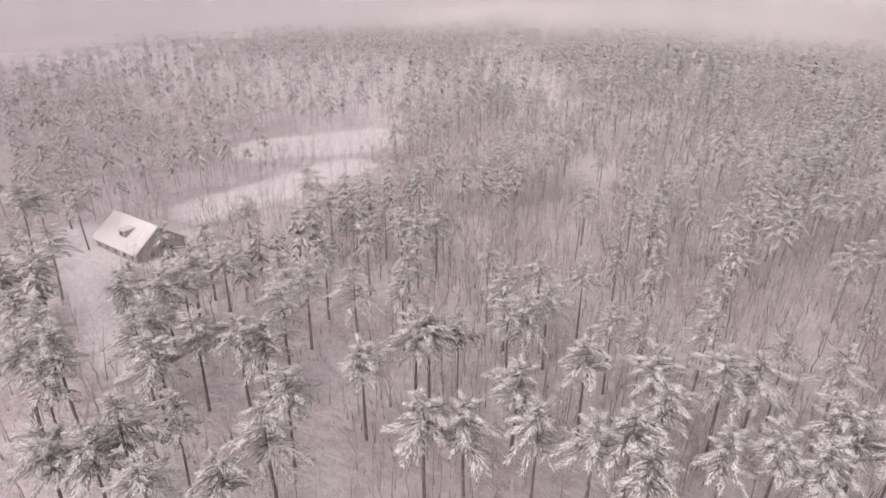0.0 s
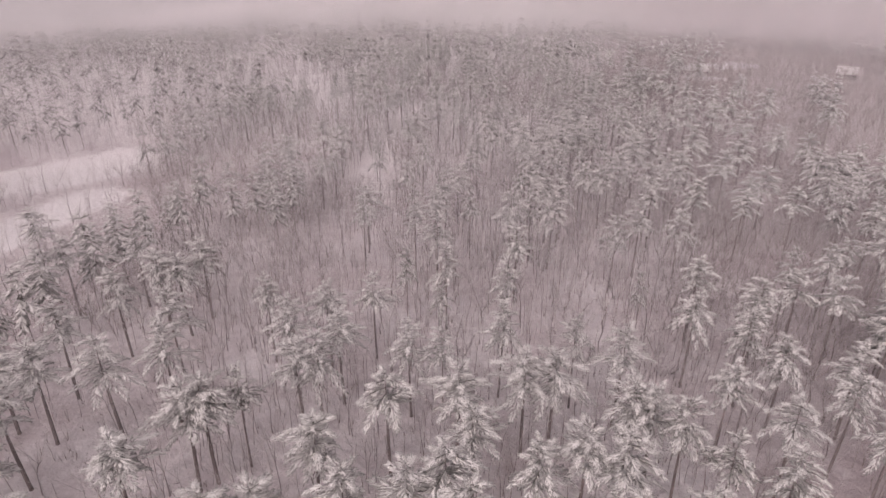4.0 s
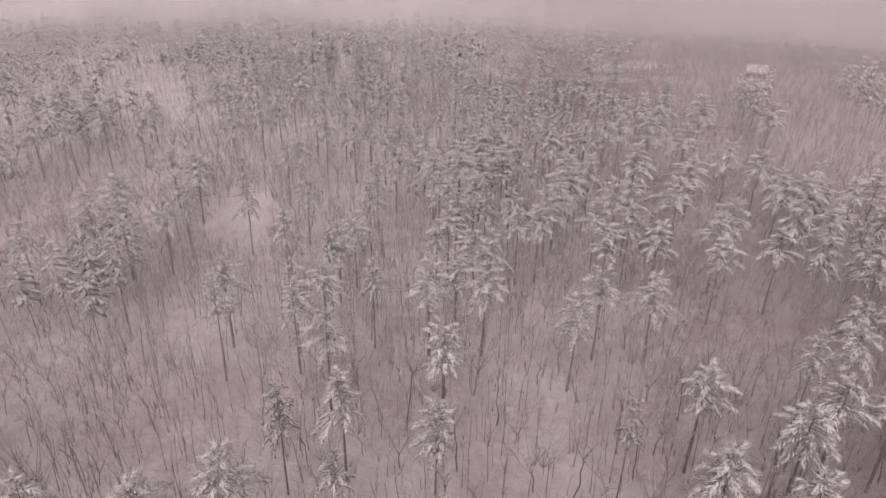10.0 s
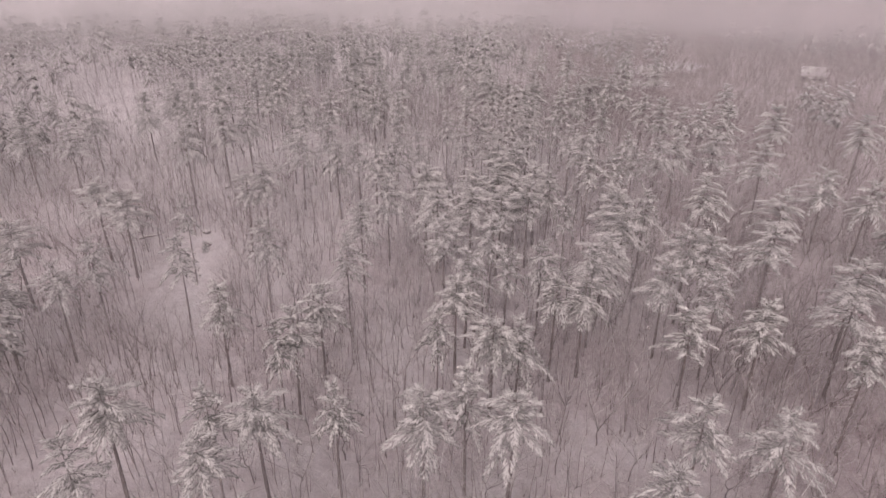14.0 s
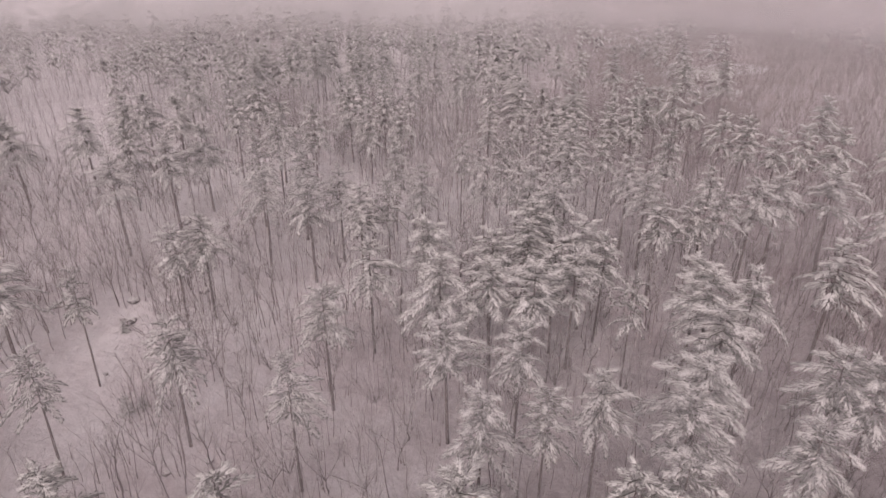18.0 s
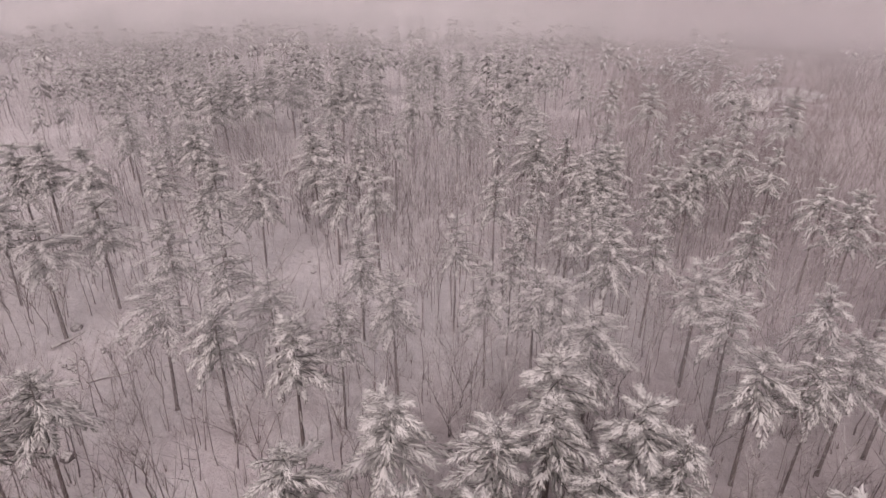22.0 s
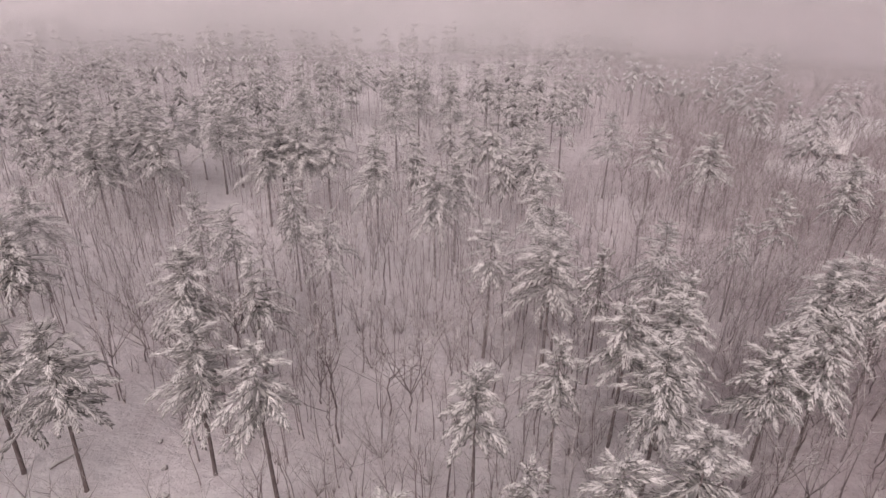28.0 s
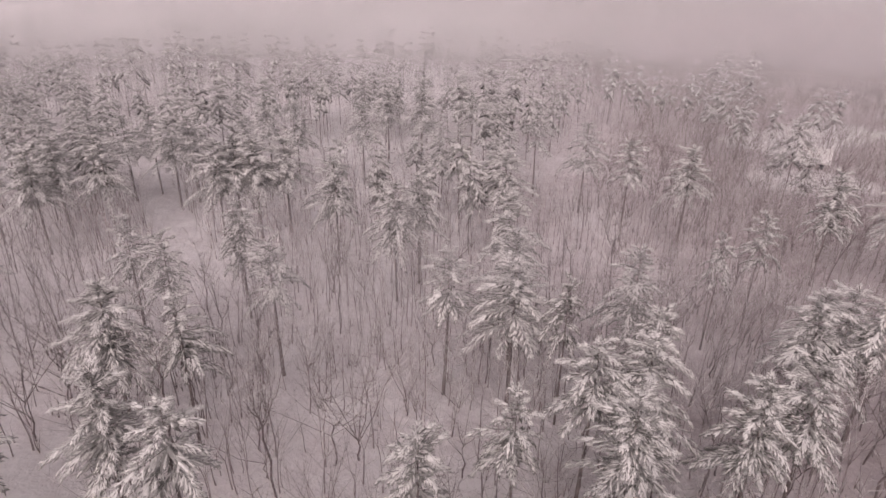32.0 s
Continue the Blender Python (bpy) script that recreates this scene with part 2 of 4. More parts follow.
def pine_meshes(rng, height, crown_from, spread, whorls, per_whorl, twigs, near=True):
    """Trunk and snow-laden crown of a pine; its foot at the origin."""
    tv, tf, cv, cf, sv, sf = [], [], [], [], [], []
    bend = Vector((rng.uniform(-1, 1), rng.uniform(-1, 1), 0)) * 0.4
    axis = lambda u: Vector((0, 0, u * height)) + bend * math.sin(u * 2.2) * 0.8  # noqa: E731
    us = [0, 0.02, 0.2, 0.4, 0.6, 0.8, 0.97] if near else [0, 0.5, 0.97]
    rs = (0.014, 0.0105, 0.0098, 0.0085, 0.0055, 0.003, 0.001) if near else (0.0075, 0.005, 0.0004)
    tube(tv, tf, [axis(u) for u in us], [height * r for r in rs], 7 if near else 3)
    for _ in range(7 if near else 0):
        p, a = axis(rng.uniform(crown_from * 0.5, crown_from)), rng.uniform(0, 6.28)
        tube(tv, tf, [p, p + Vector((math.cos(a), math.sin(a), rng.uniform(-0.3, 0.2))) * rng.uniform(0.7, 1.9)], [0.04, 0.012], 3)
    lop = rng.uniform(0, 6.28)
    for w in range(whorls):
        v = 1 - (1 - min(1.0, max(0.0, (w + rng.uniform(-0.3, 0.3)) / (whorls - 0.6)))) ** 1.15
        u = crown_from + (0.985 - crown_from) * v
        reach = spread * (0.14 + 1.0 * (1 - v) ** (0.8 if spread > 4.5 else 0.62)) * (0.74 + 0.26 * min(1, v * 5))
        turn = rng.uniform(0, 6.28)
        count = max(4, round(per_whorl * (1 - 0.35 * v)))
        for k in range(count):
            if v < 0.6 and rng.random() < 0.08:
                continue
            a = turn + 6.283 * k / count + rng.uniform(-0.4, 0.4)
            r = reach * rng.uniform(0.62, 1.15) * (1 + 0.2 * math.cos(a - lop))
            out = Vector((math.cos(a), math.sin(a), 0))
            across = Vector((-out.y, out.x, 0))
            rise = rng.uniform(-0.05, 0.16) + 0.75 * v * v
            drop = (rng.uniform(0.3, 0.66) + (0 if near else 0.28)) * (1 - 0.4 * v)
            p0 = axis(min(u + rng.uniform(-0.032, 0.032), 0.985))
            at = lambda s: p0 + out * (r * s * (1 - 0.1 * s)) + Vector((0, 0, r * (rise * s - drop * s * s)))  # noqa: E731
            snowy = rng.uniform(0.8, 1.35)
            if near:
                bough(cv, cf, sv, sf, rng, at, across, r, max(5, round(twigs * (0.45 + 0.55 * r / spread))), snowy)
                for q in range(2):
                    e = out + across * rng.uniform(-0.9, 0.9) + Vector((0, 0, rng.uniform(-0.8, 0.0)))
                    spray(cv, cf, at(rng.uniform(0.0, 0.2)) - Vector((0, 0, 0.1)), e.normalized(), r * rng.uniform(0.3, 0.45), 0.18, 0.08, 0.5)
            else:
                plain_bough(cv, cf, sv, sf, rng, at, across, r, twigs, snowy)
    for k in range(16 if near else 3):
        a = rng.uniform(0, 6.28)
        d = Vector((math.cos(a), math.sin(a), rng.uniform(0.2, 1.5))).normalized()
        snow = k % 3 > 0
        sprig(sv if snow else cv, sf if snow else cf, axis(rng.uniform(0.92, 0.985)), d, rng.uniform(0.25, 0.55) if near else 0.8, 0.045 if near else 0.16, 0.03)
    crown = mesh_of("crown", cv + sv, cf + [tuple(i + len(cv) for i in f) for f in sf], NEEDLES)
    crown.materials.append(RIME)
    crown.polygons.foreach_set("material_index", [0] * len(cf) + [1] * len(sf))
    return mesh_of("trunk", tv, tf, BARK, near), crown


def pine_thing(meshes, label):
    ob = tagged(new("pine_tree"), label, "tree", "snowy pine trees")
    part("trunk", meshes[0], ob, "dark straight pine trunk")
    part("crown", meshes[1], ob)
    return ob


def blade(verts, faces, p, q, half):
    """A hair-thin twig, tapering to its tip."""
    side = (q - p).cross(Vector((0.3, 0.8, 0.2))).normalized() * half
    i = len(verts)
    verts.extend((p + side, p - side, q))
    faces.append((i, i + 1, i + 2))


def bare_meshes(rng, height, forks, twigs, sides=5, fork_at=(0.5, 0.72), wide=(0.14, 0.42)):
    tv, tf, bv, bf = [], [], [], []
    lean = Vector((rng.uniform(-1, 1), rng.uniform(-1, 1), 0)) * height * 0.05
    wob = [Vector((rng.uniform(-1, 1), rng.uniform(-1, 1), 0)) * height * 0.018 for _ in range(7)]
    top = rng.uniform(*fork_at)
    us = [0, 0.03, 0.25, 0.5, 0.75, 0.9, 1.0]
    pts = [Vector((0, 0, height * top * u)) + lean * u * u + (wob[k] if 1 < k else Vector()) for k, u in enumerate(us)]
    r = height * (0.0078 if sides > 3 else 0.006)
    girth = [r * q for q in (1.4, 1.05, 1.0, 0.9, 0.78, 0.72, 0.65)]
    if sides > 3:
        tube(tv, tf, pts, girth, sides)
    else:
        tube(tv, tf, pts[::2], girth[::2], 3)
    for k in range(forks):
        a = 6.283 * k / forks + rng.uniform(-0.6, 0.6)
        out = Vector((math.cos(a), math.sin(a), 0))
        i = rng.choice((4, 5, 6, 6))
        p = pts[i]
        ln = height * (1 - top) * rng.uniform(0.75, 1.15)
        spread = rng.uniform(*wide)
        limb = [p, p + out * ln * spread * 0.5 + Vector((0, 0, ln * 0.35)), p + out * ln * spread * 0.9 + Vector((0, 0, ln * 0.7)), p + out * ln * spread * 1.3 + Vector((0, 0, ln))]
        limb = [q + (Vector((rng.uniform(-1, 1), rng.uniform(-1, 1), 0)) * ln * 0.03 if j else Vector()) for j, q in enumerate(limb)]
        tube(bv, bf, limb if sides > 3 else limb[::3], [r * 0.55, r * 0.42, r * 0.28, r * 0.1] if sides > 3 else [r * 0.5, r * 0.1], 4 if sides > 3 else 3)
        for _ in range(twigs):
            j = rng.choice((0, 1, 1, 2, 2))
            q = limb[j].lerp(limb[j + 1], rng.random())
            b = rng.uniform(0, 6.28)
            d = Vector((math.cos(b) * 0.7, math.sin(b) * 0.7, rng.uniform(0.3, 1.0))).normalized() * ln * rng.uniform(0.18, 0.42)
            mid = q + d * 0.5 + Vector((rng.uniform(-1, 1), rng.uniform(-1, 1), 0)) * 0.12
            if sides > 3:
                tube(bv, bf, [q, mid, q + d], [r * 0.3, r * 0.2, r * 0.07], 3)
                for e in (d.cross(Vector((0, 0, 1))), -d.cross(Vector((0, 0, 1)))):
                    blade(bv, bf, mid, mid + d * 0.5 + e * rng.uniform(0.2, 0.5), r * 0.12)
            else:
                blade(bv, bf, q, q + d * 1.3, r * 0.26)
    return mesh_of("trunk", tv, tf, GREY_BARK, True), mesh_of("crown", bv, bf, GREY_BARK)


def bare_thing(meshes, label):
    ob = tagged(new("bare_tree"), label, "tree", "bare leafless trees")
    part("trunk", meshes[0], ob)
    part("crown", meshes[1], ob, "thin ascending branches dusted with snow")
    return ob


# ---- ground ----
# Open snowy ground, small glades, and woods with deeper snow: capsules of x, y, x, y, radius.
DEEPER = [(-55, 165, -50, 235, 36), (-10, 200, 30, 215, 14), (-38, 155, -25, 265, 24), (-70, 185, -60, 250, 25)]
SNOWY = [(-22, 196, 12, 200, 17), (-14, 232, 0, 215, 11), (-62, 215, -30, 203, 14), (-40, 175, -30, 180, 10)]
OPEN = [(-152, 32, -128, 44, 13), (-133, 26, -88, 7, 6), (-140, 70, -132, 125, 11), (-172, 126, -146, 156, 15), (82, 342, 110, 360, 12), (72, 308, 84, 308, 8)]
GLADES = [(-46, 10, -42, 4, 5), (-46, 134, -50, 152, 8), (-35, 206, -22, 203, 8), (-50, 178, -46, 190, 6), (-76, 306, -28, 240, 4.5),
          (-45, 97, -40, 93, 5), (-24, 68, -20, 62, 4), (-22, 145, -20, 142, 5), (128, 178, 138, 170, 8),
          (-45, 222, -42, 216, 5), (-16, 175, -19, 170, 4), (-44, 48, -40, 44, 4)]


def openness(x, y, spots=OPEN + GLADES):
    """Distance to the nearest open ground, negative inside it."""
    best = 99.0
    for ax, ay, bx, by, r in spots:
        dx, dy = bx - ax, by - ay
        u = min(1, max(0, ((x - ax) * dx + (y - ay) * dy) / (dx * dx + dy * dy)))
        best = min(best, math.hypot(x - ax - u * dx, y - ay - u * dy) - r)
    return best


def ground_sheet():
    xs = [-1500, -1000, -700, -560, -440, -340, -280, -240] + list(range(-216, 165, 3)) + [180, 220, 280, 340, 440, 560, 700, 1000, 1500]
    ys = [-900, -500, -250, -140, -80] + list(range(-45, 375, 3)) + list(range(384, 640, 16)) + [660, 800, 1100, 1700]
    verts = [(x, y, ground_z(x, y)) for y in ys for x in xs]
    w = len(xs)
    faces = [(j * w + i, j * w + i + 1, j * w + w + i + 1, j * w + w + i) for j in range(len(ys) - 1) for i in range(w - 1)]
    me = mesh_of("ground", verts, faces, GROUND, True)
    me.attributes.new("open_ground", "FLOAT", "POINT").data.foreach_set("value", [max(1 - smooth_step(-4, 4, openness(x, y, OPEN)), 0.62 * (1 - smooth_step(-6, 4, openness(x, y, GLADES))), 0.5 * (1 - smooth_step(-25, 10, openness(x, y, DEEPER))), 0.75 * (1 - smooth_step(-8, 8, openness(x, y, SNOWY))), 0.65 * smooth_step(130, 200, y) * (1 - smooth_step(-5, 45, x + 20 * noise.noise((x * 0.03, y * 0.03, 5.0))))) for x, y, _ in verts])
    me.attributes.new("leaf_litter", "FLOAT", "POINT").data.foreach_set("value", [max(0.85 * smooth_step(8, 60, x + 18 * noise.noise((x * 0.02, y * 0.02, 9.0))), 0.55 * smooth_step(62, 100, -x)) for x, y, _ in verts])
    tagged(new("ground", me), "snow-covered forest floor with brown leaf litter showing", "ground", kind="structure")


ground_sheet()

# Backdrop behind the far woods: emits one pale tone in place of hazy sky.
MIST_GLOW = bpy.data.materials.new("glowing_backdrop")
MIST_GLOW.use_nodes = True
n, l = MIST_GLOW.node_tree.nodes, MIST_GLOW.node_tree.links
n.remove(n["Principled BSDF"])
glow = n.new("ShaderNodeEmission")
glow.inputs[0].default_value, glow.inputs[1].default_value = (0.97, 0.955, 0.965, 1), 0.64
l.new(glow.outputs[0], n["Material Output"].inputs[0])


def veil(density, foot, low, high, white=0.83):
    """Haze put on a sheet, thinning out towards the ground and between two heights."""
    m = bpy.data.materials.new("thin_haze")
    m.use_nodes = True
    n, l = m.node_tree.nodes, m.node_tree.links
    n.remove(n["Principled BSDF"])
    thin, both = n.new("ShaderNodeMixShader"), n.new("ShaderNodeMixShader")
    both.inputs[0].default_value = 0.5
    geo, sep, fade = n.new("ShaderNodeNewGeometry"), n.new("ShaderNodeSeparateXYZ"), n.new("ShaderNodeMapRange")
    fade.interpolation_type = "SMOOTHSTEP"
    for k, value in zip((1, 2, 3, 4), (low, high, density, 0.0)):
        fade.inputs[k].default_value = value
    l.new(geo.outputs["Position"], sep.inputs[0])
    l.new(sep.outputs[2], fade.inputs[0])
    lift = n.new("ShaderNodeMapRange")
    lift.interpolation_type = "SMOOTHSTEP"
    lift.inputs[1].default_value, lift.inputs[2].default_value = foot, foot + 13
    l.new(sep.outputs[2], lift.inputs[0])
    haze_noise = mathn(n, l, "ADD", mathn(n, l, "MULTIPLY", noise_node(n, l, 0.014, 3.0), 0.9), 0.55)
    l.new(mathn(n, l, "MULTIPLY", mathn(n, l, "MULTIPLY", fade.outputs[0], lift.outputs[0]), haze_noise), thin.inputs[0])
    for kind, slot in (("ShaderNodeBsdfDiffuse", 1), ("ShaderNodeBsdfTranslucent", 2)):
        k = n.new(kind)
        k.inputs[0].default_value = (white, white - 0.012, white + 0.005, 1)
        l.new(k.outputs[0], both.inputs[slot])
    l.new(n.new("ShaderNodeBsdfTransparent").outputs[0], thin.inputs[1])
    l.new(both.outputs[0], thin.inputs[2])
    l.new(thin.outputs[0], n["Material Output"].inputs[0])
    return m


def haze_sheet(radius, middle, low, high, mat, label="pale pinkish grey glowing backdrop for the hazy distance"):
    """A sheet standing in for hazy distance, an arc across the woods."""
    verts, faces = [], []
    for k in range(49):
        a = radians(-25 + 230 * k / 48)
        for z in (low, high):
            verts.append((radius * math.cos(a), middle + radius * math.sin(a), z))
        if k:
            i = 2 * k
            faces.append((i - 2, i, i + 1, i - 1))
    tagged(new("backdrop", mesh_of("backdrop", verts, faces, mat)), label, "sky", kind="structure")


haze_sheet(640, 90, -20, 260, MIST_GLOW)
# See-through sheets added among the trees to pale them with distance, as haze would.
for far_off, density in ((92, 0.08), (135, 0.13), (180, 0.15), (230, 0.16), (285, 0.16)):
    haze_sheet(far_off, -60, -10, 42, veil(density, -3 if far_off < 250 else 3, 20, 41), "thin low sheet of haze added over the woods")
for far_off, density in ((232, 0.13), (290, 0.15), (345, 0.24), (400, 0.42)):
    haze_sheet(far_off, 45, -10, 95, veil(density, 5, 60, 94, 0.87), "thin sheet of haze added over distant woods")

# ---- trees ----
rng = random.Random(4)
PINES = []
for count, low, high, wide, whorls, twigs in ((5, 0.52, 0.6, 4.8, 10, 30), (5, 0.63, 0.69, 3.8, 6, 26), (6, 0.66, 0.72, 3.7, 5, 26)):
    for _ in range(count):
        h = rng.uniform(15.8, 17.6)
        PINES.append((h, pine_meshes(rng, h, rng.uniform(low, high), wide, whorls, 6, twigs), wide))
MID_PINES = [(h, pine_meshes(rng, h, rng.uniform(0.52, 0.62), 3.7, 6, 5, 5, False), 3.9) for h in (16.5, 17.5, 16, 17)]
FAR_PINES = [(h, pine_meshes(rng, h, rng.uniform(0.5, 0.6), 3.9, 4, 4, 2, False), 3.7) for h in (15, 16.5, 18, 17, 16)]
BARES = [(h, bare_meshes(rng, h, 5, 12)) for h in (13, 14.5, 12, 15.5, 13.5, 11)]
BARES += [(12, bare_meshes(rng, 12, 5, 12, 5, (0.16, 0.22), (0.15, 0.4))), (11, bare_meshes(rng, 11, 6, 13, 5, (0.3, 0.4), (0.3, 0.7))),
          (8, bare_meshes(rng, 8, 10, 7, 5, (0.04, 0.06), (0.2, 0.5)))]
BRUSH = [(h, bare_meshes(rng, h, 8, 6, 3, (0.2, 0.4), (0.25, 0.6))) for h in (9, 11, 8, 12)]
FAR_BARES = [(h, bare_meshes(rng, h, 4, 5, 3, (0.4, 0.7), (0.15, 0.5))) for h in (13, 14.5, 12, 11, 14, 9)]


def stand(kinds, thing, spots, labels):
    """Trees of their own: places, scales across and up, turns and kinds."""
    firsts = {}
    for x, y, sx, sz, a, k in spots:
        m = pose(x, y, ground_z(x, y) - 0.12, 0, 0, a)
        key = (k, labels(sx))
        if key not in firsts:
            firsts[key] = thing(kinds[k][1], labels(sx))
            firsts[key].matrix_basis = m
            ob = firsts[key]
        else:
            ob = copy_thing(firsts[key], m)
        ob.scale = (sx, sx, sz)


def joined(kinds, piece, spots, name, mat):
    """Far trees joined into one mesh."""
    vs, fs, mats, off = [], [], [], 0
    for x, y, s, a, k in spots:
        me = kinds[k][1][piece]
        mats.extend(p.material_index for p in me.polygons)
        co = np.empty(len(me.vertices) * 3)
        me.vertices.foreach_get("co", co)
        co = co.reshape(-1, 3) * s
        c, sn = math.cos(radians(a)), math.sin(radians(a))
        co = np.stack([co[:, 0] * c - co[:, 1] * sn + x, co[:, 0] * sn + co[:, 1] * c + y, co[:, 2] + ground_z(x, y) - 0.15], 1)
        vs.append(co)
        fs.extend(tuple(i + off for i in p.vertices) for p in me.polygons)
        off += len(co)
    me = mesh_of(name, np.concatenate(vs), fs, mat)
    if max(mats):
        me.materials.append(RIME)
        me.polygons.foreach_set("material_index", mats)
    return me


def scatter(seed, count, box, gap, keep):
    r = random.Random(seed)
    cells, out = {}, []
    for _ in range(count * 6):
        if len(out) >= count:
            break
        x, y = r.uniform(box[0], box[1]), r.uniform(box[2], box[3])
        if not keep(x, y):
            continue
        i, j = int(x // gap), int(y // gap)
        if any((x - p) ** 2 + (y - q) ** 2 < gap * gap for a in (-1, 0, 1) for b in (-1, 0, 1) for p, q in cells.get((i + a, j + b), ())):
            continue
        cells.setdefault((i, j), []).append((x, y))
        out.append((x, y, r.uniform(0.8, 1.15), r.uniform(0, 360), r.randrange(60)))
    return out


# Pines of the near stands: x, y, breadth of crown.
PINES_START = [(-74.5, 4.6, 8.5), (-79.8, 11.4, 8.0), (-71.1, 0.6, 7.8), (-64.0, -2.5, 8.0), (-58.4, -20.5, 9.1), (-45.1, -17.7, 9.2), (-54.5, -17.3, 7.4), (-71.9, -13.3, 6.5), (-38.9, -13.1, 6.4), (-56.4, -12.7, 9.2), (-80.5, -11.7, 9.2), (-51.6, -8.7, 5.3), (-77.1, -8.2, 8.6), (-39.6, -5.2, 9.0), (-88.0, -4.7, 9.4), (-95.7, -4.4, 9.5), (-44.2, 2.3, 8.6), (-63.5, 4.3, 8.9), (-25.7, 6.4, 8.2), (-112.5, 7.4, 9.5), (-57.7, 7.4, 7.3), (-85.0, 7.7, 9.3), (-21.0, 8.5, 9.5), (-55.0, 9.2, 7.3), (-38.8, 11.6, 9.5), (0.1, 11.9, 7.0), (-13.4, 12.1, 6.7), (17.0, 12.8, 6.7), (-130.0, 13.1, 9.5), (-6.9, 13.7, 8.0), (23.7, 15.2, 6.8), (-79.8, 15.2, 9.5), (-122.2, 15.3, 9.5), (-3.1, 16.5, 7.5), (-58.3, 17.1, 8.8), (-19.3, 18.8, 8.8)]
PINES_SOUTH = [(6.7, 18.9, 6.3), (-36.3, 20.6, 8.3), (15.9, 21.1, 7.6), (33.3, 21.7, 7.8), (11.6, 22.1, 7.1), (-0.7, 22.2, 7.4), (-34.6, 22.3, 8.1), (-87.4, 22.5, 9.5), (27.5, 23.3, 5.7), (-61.0, 25.1, 8.8), (-81.6, 25.4, 9.5), (-31.6, 25.8, 4.5), (-68.4, 26.3, 7.9), (-154.0, 26.3, 9.5), (-52.0, 27.5, 9.5), (-12.6, 27.8, 7.4), (23.5, 28.2, 6.7), (-150.1, 28.8, 9.5), (-4.0, 29.9, 8.9), (-91.8, 30.1, 9.5), (17.4, 30.1, 6.9), (20.6, 30.9, 7.7), (36.7, 31.4, 8.1), (-45.8, 32.2, 6.5), (-26.1, 32.3, 7.1), (48.5, 32.8, 8.3), (-24.2, 33.6, 6.4), (-142.1, 33.7, 9.5), (4.4, 34.7, 7.6), (-65.3, 34.9, 7.1), (8.1, 35.7, 9.1), (30.4, 37.1, 7.3)]
PINES_LOWER = [(45.2, 37.5, 7.5), (-158.8, 39.3, 9.5), (-12.4, 39.9, 5.8), (-7.6, 39.9, 5.0), (-23.2, 40.7, 7.7), (-50.7, 41.8, 7.4), (-31.3, 42.1, 7.3), (17.4, 42.4, 8.0), (39.2, 44.8, 9.4), (11.2, 45.8, 5.9), (49.4, 45.9, 7.5), (0.2, 46.6, 6.9), (-64.2, 47.0, 7.8), (57.4, 47.7, 9.1), (-38.1, 49.1, 5.7), (-101.4, 49.4, 9.5), (-28.2, 49.4, 7.5), (36.2, 50.4, 9.5), (-21.5, 53.3, 6.7), (-60.3, 53.7, 9.2), (29.0, 53.8, 7.0), (-10.4, 54.1, 3.8), (-57.0, 54.4, 9.5), (57.0, 54.7, 9.0), (-86.4, 55.7, 8.8), (-83.9, 59.0, 9.0), (40.2, 60.0, 7.8), (-56.1, 60.3, 9.5), (-0.2, 61.0, 5.9), (21.6, 62.3, 3.5), (-18.2, 63.2, 4.5), (67.1, 63.7, 8.0)]
PINES_MIDDLE = [(-71.8, 63.7, 9.5), (-11.2, 64.6, 6.4), (54.1, 65.5, 8.6), (47.7, 66.0, 9.1), (31.8, 67.8, 8.4), (-104.5, 74.0, 9.5), (0.5, 75.1, 8.0), (49.9, 76.5, 5.0), (-15.6, 78.6, 7.2), (57.6, 79.5, 9.2), (19.4, 83.9, 6.4), (-32.9, 85.1, 5.4), (-21.9, 87.3, 6.3), (70.4, 88.0, 9.5), (33.6, 92.4, 7.5), (-1.8, 92.7, 7.6), (25.1, 92.8, 9.1), (6.8, 93.1, 8.5), (-18.4, 93.3, 9.5), (-10.9, 94.4, 4.8), (-34.7, 94.4, 7.7), (73.9, 101.6, 9.5), (48.8, 105.3, 7.3), (-19.9, 106.1, 5.0), (30.2, 109.8, 8.5), (5.8, 108.1, 7.5), (-75.7, 108.3, 6.5), (8.7, 108.3, 6.8), (60.8, 108.7, 9.5), (-1.1, 109.0, 4.7), (-64.8, 109.3, 6.5), (-19.1, 109.4, 6.5)]
PINES_GLADE = [(40.6, 113.2, 9.5), (-30.1, 115.2, 6.5), (92.0, 115.6, 9.5), (-16.8, 115.8, 6.5), (53.1, 116.4, 9.5), (1.2, 116.6, 8.2), (14.7, 118.1, 6.5), (-62.8, 118.4, 8.4), (75.7, 118.6, 9.5), (18.9, 119.3, 7.6), (36.6, 119.6, 6.0), (-55.3, 120.3, 6.8), (59.0, 125.4, 8.9), (2.7, 126.2, 6.8), (-54.1, 128.1, 6.4), (-15.6, 129.7, 5.6), (37.6, 134.5, 8.0), (31.3, 124.5, 7.5), (14.2, 130.0, 6.5), (39.5, 131.6, 8.0), (-41.5, 129.4, 5.1), (24.1, 132.9, 9.5), (-70.8, 134.9, 8.8), (-30.1, 135.2, 6.8), (52.3, 136.8, 9.5), (-0.7, 137.6, 7.3), (75.1, 137.9, 9.5), (80.7, 138.3, 9.5), (98.5, 141.6, 9.5), (-15.1, 142.2, 7.1), (29.4, 142.3, 9.5), (-46.5, 144.7, 4.5), (-58.2, 146.0, 8.4)]
